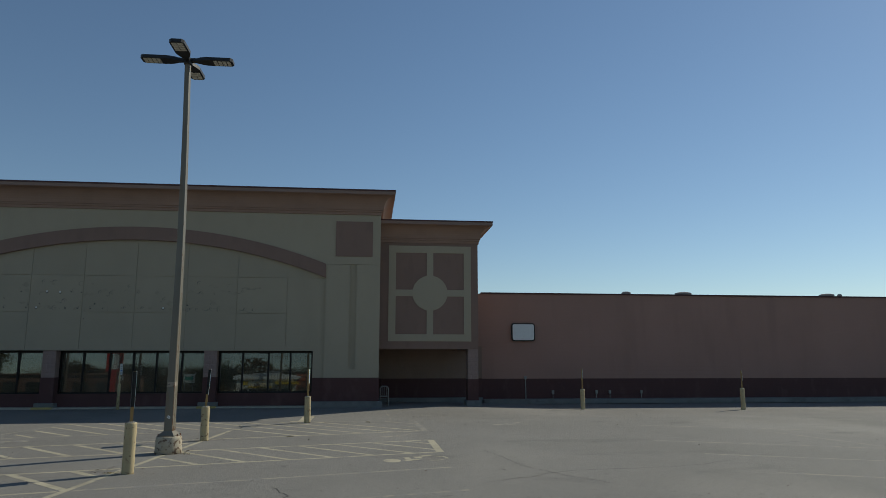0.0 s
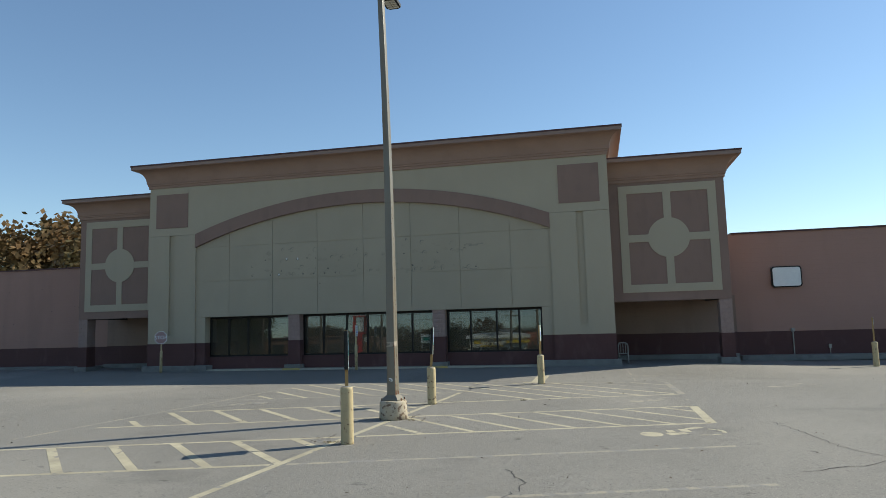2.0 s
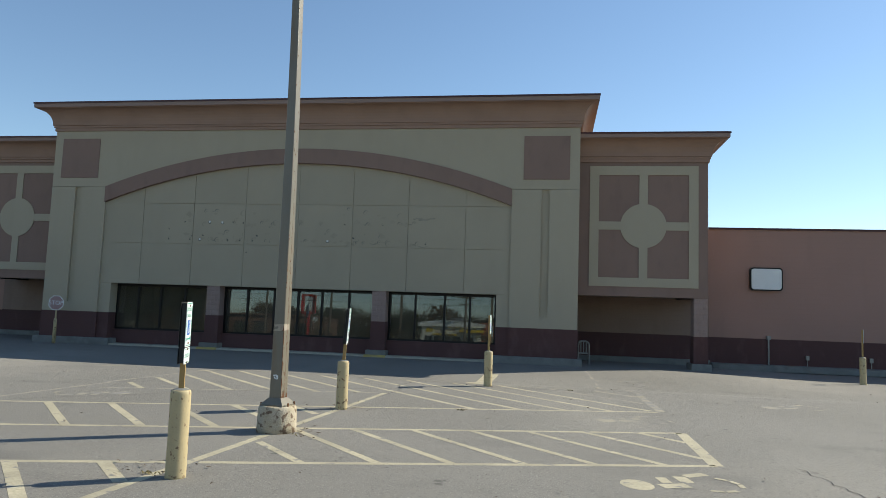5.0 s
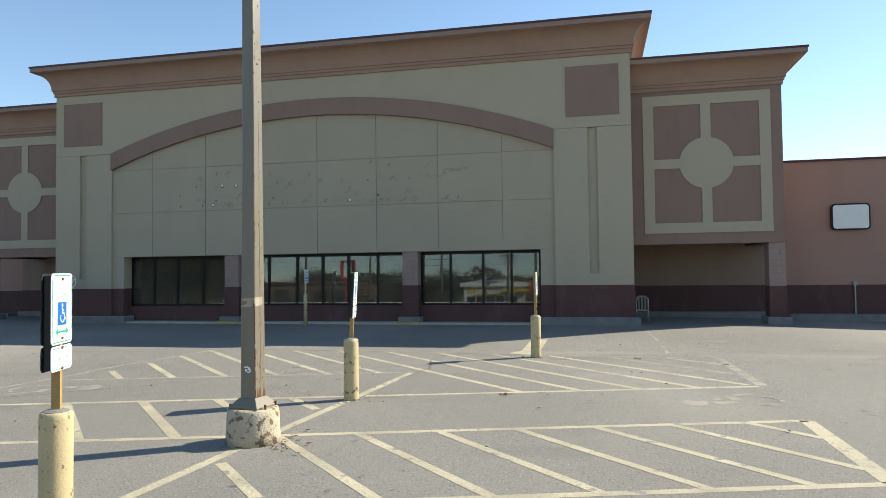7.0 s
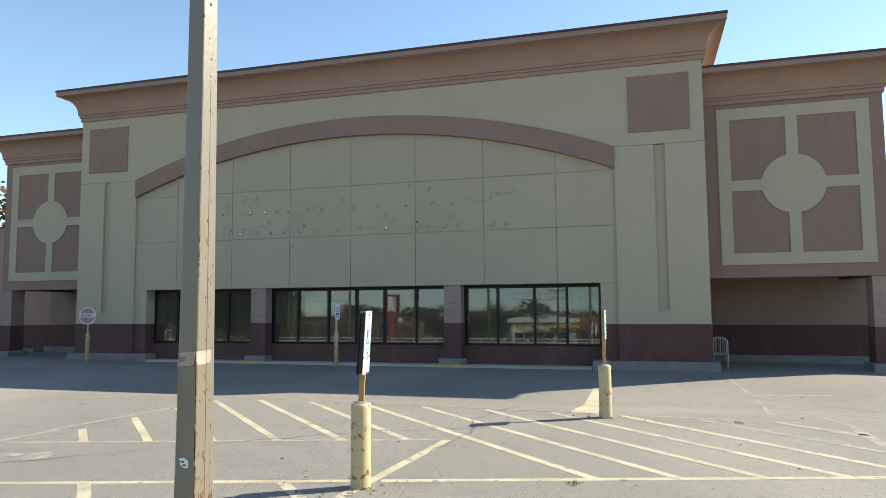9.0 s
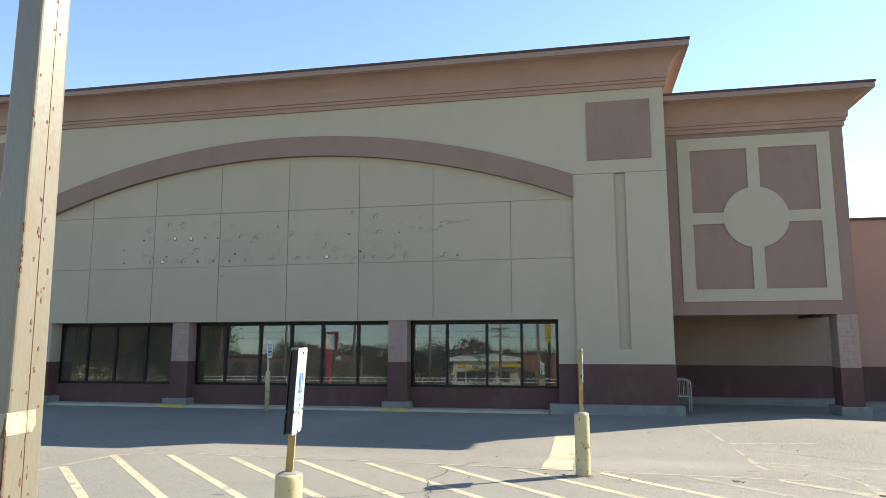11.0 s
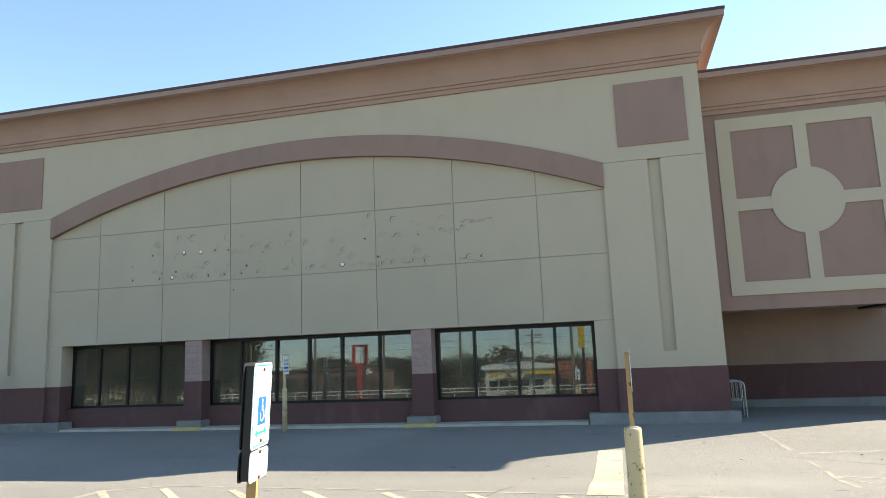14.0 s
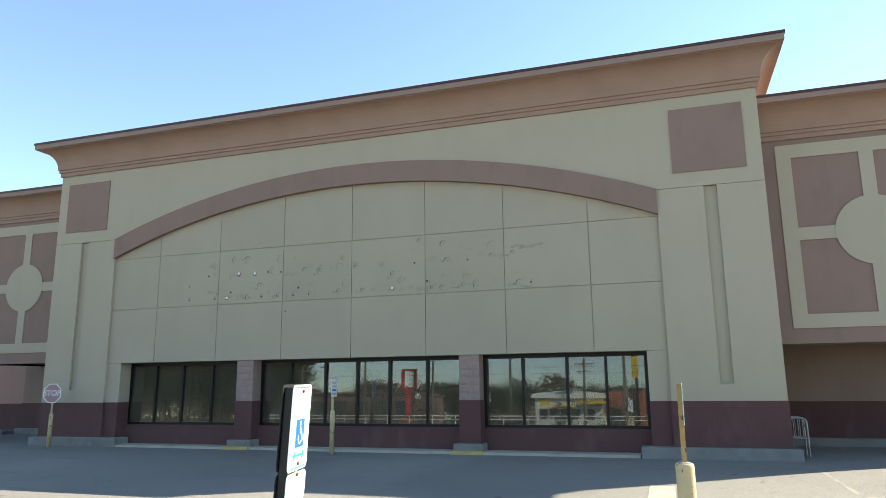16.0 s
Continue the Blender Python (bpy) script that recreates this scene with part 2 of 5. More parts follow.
M_GLASS = bpy.data.materials.new("tinted window glass")
M_GLASS.use_nodes = True
gn, gl = M_GLASS.node_tree.nodes, M_GLASS.node_tree.links
gn.remove(gn["Principled BSDF"])
g_mix, g_gl, g_tr = gn.new("ShaderNodeMixShader"), gn.new("ShaderNodeBsdfGlossy"), gn.new("ShaderNodeBsdfTransparent")
g_gl.inputs["Roughness"].default_value = 0.006
g_gl.inputs["Color"].default_value = (0.88, 0.97, 1.0, 1)
g_tr.inputs["Color"].default_value = (0.35, 0.38, 0.36, 1)
g_mix.inputs[0].default_value = 0.095
gl.new(g_tr.outputs[0], g_mix.inputs[1])
gl.new(g_gl.outputs[0], g_mix.inputs[2])
# painted veil: a patchy brown diffuse mix that lifts the glass's dark reflections
g_df, g_veil = gn.new("ShaderNodeBsdfDiffuse"), gn.new("ShaderNodeMixShader")
g_no, g_rg = gn.new("ShaderNodeTexNoise"), gn.new("ShaderNodeMapRange")
g_df.inputs["Color"].default_value = (0.50, 0.41, 0.30, 1)
g_no.inputs["Scale"].default_value, g_no.inputs["Detail"].default_value = 0.8, 7.0
g_rg.inputs[1].default_value, g_rg.inputs[2].default_value = 0.3, 0.7
g_rg.inputs[3].default_value, g_rg.inputs[4].default_value = 0.06, 0.13
gl.new(gn.new("ShaderNodeNewGeometry").outputs["Position"], g_no.inputs["Vector"])
gl.new(g_no.outputs[0], g_rg.inputs[0])
gl.new(g_rg.outputs[0], g_veil.inputs[0])
gl.new(g_mix.outputs[0], g_veil.inputs[1])
gl.new(g_df.outputs[0], g_veil.inputs[2])
gl.new(g_veil.outputs[0], gn["Material Output"].inputs["Surface"])


# ---- mesh helpers ----
def box(bm, x0, x1, y0, y1, z0, z1, bevel=0.0):
    r = bmesh.ops.create_cube(bm, size=1.0)
    vs = r["verts"]
    for v in vs:
        v.co = Vector(((x0 + x1) / 2 + v.co.x * (x1 - x0), (y0 + y1) / 2 + v.co.y * (y1 - y0), (z0 + z1) / 2 + v.co.z * (z1 - z0)))
    if bevel:
        es = list({e for v in vs for e in v.link_edges})
        bmesh.ops.bevel(bm, geom=es, offset=bevel, segments=2, affect="EDGES", profile=0.5)
    return bm


def tube(bm, p, q, r0, r1=None, seg=16, cap=True):
    p, q = Vector(p), Vector(q)
    d = q - p
    m = Matrix.Translation((p + q) / 2) @ d.to_track_quat("Z", "Y").to_matrix().to_4x4()
    bmesh.ops.create_cone(bm, cap_ends=cap, segments=seg, radius1=r0, radius2=r0 if r1 is None else r1, depth=d.length, matrix=m)
    return bm


def lathe(bm, cx, cy, rings, seg=24):
    loops = [[bm.verts.new((cx + r * math.cos(2 * math.pi * i / seg), cy + r * math.sin(2 * math.pi * i / seg), z)) for i in range(seg)] for r, z in rings]
    for a, b in zip(loops, loops[1:]):
        for i in range(seg):
            bm.faces.new((a[i], a[(i + 1) % seg], b[(i + 1) % seg], b[i]))
    bm.faces.new(loops[-1])
    bm.faces.new(loops[0][::-1])
    return bm


def prism(bm, outline, axis, a, b):
    """An outline of 2D points pushed from a to b along axis: 'y' takes (x, z), 'z' takes (x, y), 'x' takes (y, z)."""
    def at(p, v):
        return {"y": (p[0], v, p[1]), "z": (p[0], p[1], v), "x": (v, p[0], p[1])}[axis]
    u = [bm.verts.new(at(p, a)) for p in outline]
    w = [bm.verts.new(at(p, b)) for p in outline]
    n = len(outline)
    fs = [bm.faces.new(u), bm.faces.new(w[::-1])]
    for i in range(n):
        fs.append(bm.faces.new((u[i], w[i], w[(i + 1) % n], u[(i + 1) % n])))
    bmesh.ops.recalc_face_normals(bm, faces=fs)
    return bm


def obj(name, bm, material, smooth=False):
    me = bpy.data.meshes.new(name)
    bm.to_mesh(me)
    bm.free()
    me.materials.append(material)
    if smooth:
        for p in me.polygons:
            p.use_smooth = len(p.vertices) == 4
    return new(name, me)


def part(name, bm, material, parent, label="", smooth=False):
    ob = obj(name, bm, material, smooth)
    ob.parent = parent
    ob.matrix_parent_inverse = parent.matrix_world.inverted()
    if label:
        tagged(ob, label)
    return ob


def thing(name, label, category, group="", kind="", at=(0, 0, 0)):
    ob = new(name)
    ob.location = at
    ob.matrix_world = Matrix.Translation(at)
    bpy.context.view_layer.update()
    return tagged(ob, label, category, group, kind)


def B():
    return bmesh.new()


# ---- large structure ----
XC = -9.83


def mirror(x):
    return 2 * XC - x


def smooth01(a, b, v):
    t = max(0.0, min(1.0, (v - a) / (b - a)))
    return t * t * (3 - 2 * t)


def ground_z(x, y):
    """The lot falls to a shallow drain line before the store."""
    return -0.20 * smooth01(21.6, 24.2, y) + 0.10 * smooth01(25.5, 29.0, y) - 0.12 * smooth01(24.0, 30.0, y) * smooth01(3.0, 9.0, x)


# one sheet of asphalt and ground that reaches the horizon
bm = B()
xs = [-900, -400, -200, -110] + [-70 + 4 * i for i in range(18)] + [2 + 0.5 * i for i in range(18)] + [12 + 4 * i for i in range(16)] + [110, 200, 400, 900]
ys = [-900, -400, -200, -110, -60, -40] + [-30 + 2 * i for i in range(26)] + [21.2 + 0.2 * i for i in range(46)] + [32, 34, 40, 60, 120, 400, 900]
grid = [[bm.verts.new((x, y, ground_z(x, y))) for x in xs] for y in ys]
for j in range(len(ys) - 1):
    for i in range(len(xs) - 1):
        bm.faces.new((grid[j][i], grid[j][i + 1], grid[j + 1][i + 1], grid[j + 1][i]))
for f in bm.faces:
    f.material_index = 1 if f.calc_center_median().y < -16 or f.calc_center_median().y > 90 else 0
ground = obj("ground", bm, M_ASPHALT)
ground.data.materials.append(M_GRASS)
tagged(ground, "worn grey asphalt of an empty car park", "ground", kind="structure")

store = thing("store_building", "closed cream and mauve big box store with arched front", "building", kind="structure")

# main block: wall above the arch, cut by the arch line
R_OUT, R_IN, Z_SPRING, Z_CROWN = 22.35, 21.78, 6.11, 7.61
ZC = Z_CROWN - R_OUT


def arch_z(x, r):
    return ZC + math.sqrt(r * r - (x - XC) ** 2)


Y_F, Y_I, Y_G = 30.12, 30.20, 30.70
XR, XI = 0.61, -1.78
XL, XIL = mirror(XR), mirror(XI)
N = 48
xs_arch = [XIL + (XI - XIL) * i / N for i in range(N + 1)]
out = [(x, arch_z(x, R_OUT)) for x in xs_arch] + [(XI, 8.40), (XIL, 8.40)]
part("spandrel_wall", prism(B(), out, "y", Y_F, 30.9), M_CREAM, store)
out = [(x, arch_z(x, R_OUT)) for x in xs_arch] + [(x, arch_z(x, R_IN)) for x in reversed(xs_arch)]
part("arch_band", prism(B(), out, "y", Y_F - 0.06, 30.9), M_MAUVE, store, "mauve stucco arch band")
for side in (0, 1):
    f = (lambda v: v) if side == 0 else mirror

    def span(a, b):
        return (min(f(a), f(b)), max(f(a), f(b)))
    g0, g1 = span(-0.72, -0.43)
    p0, p1 = span(XI, XR)
    bm = prism(B(), [(p0, 1.15), (p1, 1.15), (p1, 6.095), (g1, 6.095), (g1, 1.52), (g0, 1.52), (g0, 6.095), (p0, 6.095)], "y", Y_F, Y_F + 0.09)
    part("pilaster_core", box(B(), p0, p1, Y_F + 0.09, 34.0, 1.15, 6.095), M_CREAM, store)
    pil = part("pilaster", bm, M_CREAM, store)
    part("pilaster_head", box(B(), p0, p1, Y_F, 34.0, 6.105, 8.40), M_CREAM, store)
    s0, s1 = span(-1.38, 0.26)
    part("square_panel", box(B(), s0, s1, Y_F - 0.025, Y_F + 0.02, 6.46, 8.05), M_MAUVE, store, "mauve square stucco panel")
    part("pilaster_plinth", box(B(), p0 - 0.015, p1 + 0.015, Y_F - 0.015, 34.0, -0.15, 1.15), M_BURG, store, "burgundy painted block plinth")
    b0, b1 = span(-2.5, 0.78)
    part("concrete_footing", box(B(), b0, b1, Y_F - 0.2, Y_I + 0.25, -0.2, 0.15, 0.02), M_CONC, store, "grey concrete footing")
    # wall strip between pilaster and window
    w0, w1 = span(-2.25, XI)
    part("window_jamb", box(B(), w0, w1, Y_I + 0.006, 31.0, 1.15, 2.295), M_CREAM, store)
    part("jamb_plinth", box(B(), w0 - 0.01, w1 - 0.002, Y_I - 0.01, 31.0, -0.15, 1.148), M_BURG, store)

# backing behind the infill panels, header over the windows, parapet and roof
out = [(x, arch_z(x, R_IN)) for x in xs_arch]
part("infill_backing", prism(B(), [(XI, 2.30), *reversed(out), (XIL, 2.30)], "y", Y_I + 0.025, 31.0), M_CREAM, store)
part("parapet", box(B(), XL, XR, 30.92, 36.0, 8.41, 9.33), M_CREAM, store)
part("roof", box(B(), -60, 45, 34.35, 80.0, 4.7, 5.0), M_ROOF, store)
part("upper_block", box(B(), XL + 0.01, XR - 0.01, 34.02, 36.0, -0.15, 8.39), M_CREAM, store)


def cornice(name, x0, x1, yf, yb, z0, z1, over, left_open, right_open):
    """Moulded cornice swept round the front and the free ends."""
    h = z1 - z0
    prof = [(0.0, 0.0), (0.05, 0.0), (0.05, 0.115 * h), (0.085, 0.125 * h), (0.085, 0.20 * h), (0.12, 0.21 * h), (0.12, 0.245 * h)]
    for i in range(1, 9):
        a = math.pi / 2 * i / 8
        prof.append((0.12 + (over - 0.17) * (1 - math.cos(a)), 0.245 * h + 0.535 * h * math.sin(a)))
    prof += [(over - 0.05, 0.80 * h), (over, 0.80 * h), (over, 0.94 * h)]
    cap = [(over, 0.94 * h), (over + 0.025, 0.94 * h), (over + 0.025, h), (0.0, h)]

    def sweep(points):
        b = B()
        rows = []
        for d, z in points:
            xl = x0 - d if left_open else x0
            xr = x1 + d if right_open else x1
            row = [(xl, yb), (xl, yf - d), (xr, yf - d), (xr, yb)]
            rows.append([b.verts.new((x, y, z0 + z)) for x, y in row])
        for a, c in zip(rows, rows[1:]):
            for i in range(3):
                if (i == 0 and not left_open) or (i == 2 and not right_open):
                    continue
                b.faces.new((a[i], a[i + 1], c[i + 1], c[i]))
        return b
    fas = [prof[-2], prof[-1]]
    prof = prof[:-1]
    c = part(name, sweep(prof), M_CORNICE, store, "moulded tan stucco cornice")
    part("fascia", sweep(fas), M_FASCIA, c, "paler mauve fascia strip")
    part("metal_cap", sweep(cap), M_CAP, c, "dark red metal cap")


cornice("cornice", XL, XR, Y_F, 36.0, 8.36, 9.40, 0.62, True, True)

# infill panels
JX = [XIL] + [XC + 2.13 * k for k in range(-3, 4)] + [XI]
JZ = [2.30, 3.90, 5.47]
for i in range(8):
    a, b = JX[i] + (0.008 if i else 0.0), JX[i + 1] - (0.008 if i < 7 else 0.0)
    for j in range(3):
        lo = JZ[j] + (0.008 if j else 0.0)
        if j < 2:
            top = [(b, JZ[j + 1] - 0.008), (a, JZ[j + 1] - 0.008)]
        else:
            top = [(b - (b - a) * k / 8, max(lo + 0.02, arch_z(b - (b - a) * k / 8, R_IN) + 0.01)) for k in range(9)]
        part("panel", prism(B(), [(a, lo), (b, lo)] + top, "y", Y_I, Y_I + 0.03), M_PANEL, store)

def split_blocks(parent, x0, x1, y0, y1, z0, z1, n):
    """Courses of rough split-face block with recessed joints."""
    r = random.Random(int(abs(x0) * 100))
    h = (z1 - z0) / n
    for k in range(n):
        cut = (x0 + x1) / 2 + (0.07 if k % 2 else -0.07)
        for a, b in ((x0, cut - 0.002), (cut + 0.002, x1)):
            bm = B()
            nx, nz = 5, 4
            za, zb = z0 + k * h + 0.002, z0 + (k + 1) * h - 0.002
            rows = [[bm.verts.new((a + (b - a) * i / nx, y0 + (0.006 if i in (0, nx) or j in (0, nz) else r.uniform(-0.007, 0.005)), za + (zb - za) * j / nz)) for i in range(nx + 1)] for j in range(nz + 1)]
            for j in range(nz):
                for i in range(nx):
                    bm.faces.new((rows[j][i], rows[j][i + 1], rows[j + 1][i + 1], rows[j + 1][i]))
            back = [bm.verts.new(p) for p in ((a, y1, za), (b, y1, za), (b, y1, zb), (a, y1, zb))]
            bm.faces.new([*rows[0][::-1], back[0], back[1]])
            bm.faces.new([*rows[nz], back[2], back[3]])
            bm.faces.new([*[rows[j][0] for j in range(nz + 1)], back[3], back[0]])
            bm.faces.new([*[rows[j][nx] for j in range(nz, -1, -1)], back[1], back[2]])
            bmesh.ops.recalc_face_normals(bm, faces=bm.faces)
            part("block", bm, M_SPLIT, parent)


# columns between the windows
COLS = [(-6.83, -6.30), (mirror(-6.30), mirror(-6.83))]
for c0, c1 in COLS:
    col = part("column", box(B(), c0 + 0.02, c1 - 0.02, Y_I + 0.06, 31.0, 1.18, 2.298), M_SPLIT, store, "pink split face block column")
    split_blocks(col, c0, c1, Y_I + 0.03, 30.98, 1.18, 2.298, 6)
    part("column_plinth", box(B(), c0 - 0.01, c1 + 0.01, Y_I + 0.02, 31.0, -0.15, 1.18), M_BURG, store)
    part("column_footing", box(B(), c0 - 0.13, c1 + 0.10, Y_I - 0.12, 30.6, -0.15, 0.14, 0.015), M_CONC, store)
    part("yellow_kerb", box(B(), c0 - 0.15, c1 + 0.12, Y_I - 0.28, Y_I - 0.10, -0.15, -0.02, 0.01), M_YKERB, store, "yellow painted kerb")

# windows
WINS = [(-17.45, COLS[1][0], (-16.47, -15.51, -14.48)), (COLS[1][1], COLS[0][0], (-11.88, -10.80, -9.84, -8.89, -7.83)), (COLS[0][1], -2.25, (-5.28, -4.18, -3.24))]
for k, (a, b, ms) in enumerate(WINS):
    part("sill_wall", box(B(), a, b, Y_I + 0.3, 31.0, -0.15, 0.50), M_BURG, store, "burgundy painted block sill wall")
    win = thing("window_%d" % (k + 1), "dark framed storefront window reflecting the street", "window", kind="structure")
    bm = B()
    box(bm, a, b, Y_G - 0.06, Y_G + 0.06, 0.50, 0.57)
    box(bm, a, b, Y_G - 0.06, Y_G + 0.06, 2.20, 2.296)
    box(bm, a, a + 0.09, Y_G - 0.06, Y_G + 0.06, 0.57, 2.20)
    box(bm, b - 0.09, b, Y_G - 0.06, Y_G + 0.06, 0.57, 2.20)
    part("window_frame", bm, M_FRAME, win)
    for m in ms:
        part("mullion", box(B(), m - 0.035, m + 0.035, Y_G - 0.06, Y_G + 0.06, 0.57, 2.20), M_FRAME, win)
    edges = [a + 0.09] + [v for m in ms for v in (m - 0.035, m + 0.035)] + [b - 0.09]
    for p, q in zip(edges[::2], edges[1::2]):
        # the glass leans back a little
        pane = part("pane", prism(B(), [(Y_G - 0.028, 0.57), (Y_G - 0.016, 0.57), (Y_G + 0.029, 2.20), (Y_G + 0.017, 2.20)], "x", p, q), M_GLASS, win)
        pane.visible_shadow = False
# plain box added behind the panes; its near-black colour stands in for shade
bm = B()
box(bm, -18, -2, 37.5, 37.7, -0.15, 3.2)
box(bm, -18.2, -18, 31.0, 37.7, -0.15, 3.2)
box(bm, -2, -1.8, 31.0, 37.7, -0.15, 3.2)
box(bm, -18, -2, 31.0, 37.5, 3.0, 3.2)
part("interior_room", bm, M_DARK, store, "empty shop interior coloured near black for its darkness")

# wings, with the frame and disc ornament
CX, CZ, CR = 2.93, 4.96, 0.81
for side in (0, 1):
    f = (lambda v: v) if side == 0 else mirror

    def fx(a, b):
        return (min(f(a), f(b)), max(f(a), f(b)))
    w0, w1 = fx(XR + 0.005, 5.17)
    Y_W = 31.10
    part("wing_wall", box(B(), w0, w1, Y_W, Y_W + 0.35, 2.40, 7.34), M_MAUVE, store, "mauve stucco wing wall")
    e0, e1 = fx(4.85, 5.17)
    part("wing_end_wall", box(B(), e0, e1, Y_W + 0.352, 34.0, 2.40, 7.34), M_MAUVE, store)
    part("wing_parapet", box(B(), w0, w1, Y_W + 0.03, 34.0, 7.35, 8.2), M_MAUVE, store)
    cornice("wing_cornice", w0, w1, Y_W, 36.0, 7.30, 8.28, 0.62, side == 1, side == 0)
    part("soffit", box(B(), w0, w1, Y_W + 0.36, 34.0, 2.45, 2.55), M_SOFFIT, store, "pale soffit of the covered walk")
    b0, b1 = fx(4.58, 4.68)
    part("soffit_beam", box(B(), b0, b1, Y_W + 0.36, 34.0, 2.39, 2.45), M_FRAME, store)
    c0, c1 = fx(4.69, 5.165)
    col = part("wing_column", box(B(), c0 + 0.02, c1 - 0.02, Y_W + 0.05, Y_W + 0.58, 1.05, 2.398), M_SPLIT, store)
    split_blocks(col, c0, c1, Y_W + 0.02, Y_W + 0.6, 1.05, 2.398, 7)
    part("wing_column_plinth", box(B(), c0 - 0.01, c1 + 0.01, Y_W + 0.01, Y_W + 0.61, -0.15, 1.05), M_BURG, store)
    part("wing_column_footing", box(B(), c0 - 0.1, c1 + 0.12, Y_W - 0.12, Y_W + 0.8, -0.2, 0.10, 0.015), M_CONC, store)
    a0, a1 = fx(XR, 5.8)
    part("walk_back_wall", box(B(), a0, a1, 33.96, 34.3, 1.02, 2.6), M_TAN, store)
    part("walk_back_plinth", box(B(), a0, a1, 33.94, 34.3, -0.15, 1.02), M_BURG, store)
    part("walk_kerb", box(B(), a0, a1, 33.7, 33.94, -0.2, 0.10, 0.01), M_CONC, store)
    # raised ornament
    bm = B()
    y0, y1 = Y_W - 0.03, Y_W + 0.01
    for q in ((1.02, 1.35, 2.75, 7.16), (4.51, 4.84, 2.75, 7.16), (1.35, 4.51, 6.83, 7.16), (1.35, 4.51, 2.75, 3.07),
              (CX - 0.15, CX + 0.15, CZ + CR - 0.02, 6.83), (CX - 0.15, CX + 0.15, 3.07, CZ - CR + 0.02), (1.35, CX - CR + 0.02, CZ - 0.15, CZ + 0.15), (CX + CR - 0.02, 4.51, CZ - 0.15, CZ + 0.15)):
        q0, q1 = fx(q[0], q[1])
        box(bm, q0, q1, y0, y1, q[2], q[3])
    part("ornament_frame", bm, M_CREAM, store, "raised cream frame with cross bars")
    part("ornament_disc", prism(B(), [(f(CX) + CR * math.cos(2 * math.pi * i / 48), CZ + CR * math.sin(2 * math.pi * i / 48)) for i in range(48)], "y", y0 - 0.003, y1), M_CREAM, store, "raised cream disc")

# low side walls of the store
for name, a, b in (("wall_east", 5.8, 60.0), ("wall_west", -75.0, mirror(5.8))):
    part(name, box(B(), a, b, 34.0, 34.4, 1.0, 5.25), M_PINK, store, "pink painted block wall")
    part("wall_plinth", box(B(), a, b, 33.985, 34.4, -0.2, 1.0), M_BURG, store, "burgundy painted block plinth")
    part("coping", box(B(), a, b, 33.94, 34.46, 5.25, 5.32), M_CAP, store, "dark red metal coping")
    part("wall_kerb", box(B(), a, b, 33.2, 33.98, -0.2, 0.02, 0.01), M_CONC, store)
part("over_walk_wall", box(B(), XR + 0.01, 5.8, 34.0, 34.4, 2.6, 5.25), M_PINK, store)
part("over_walk_wall", box(B(), mirror(5.8), XL - 0.01, 34.0, 34.4, 2.6, 5.25), M_PINK, store)
part("end_wall", box(B(), 59.7, 60.0, 34.4, 80, -0.2, 5.2), M_PINK, store)
part("end_wall", box(B(), -75.0, -74.7, 34.4, 80, -0.2, 5.2), M_PINK, store)
tagged(obj("pavement", box(B(), -17.2, -2.52, Y_I - 0.24, Y_I + 0.45, -0.25, -0.035, 0.008), M_KERB), "low pale kerb strip under the shop windows", "kerb", kind="structure")

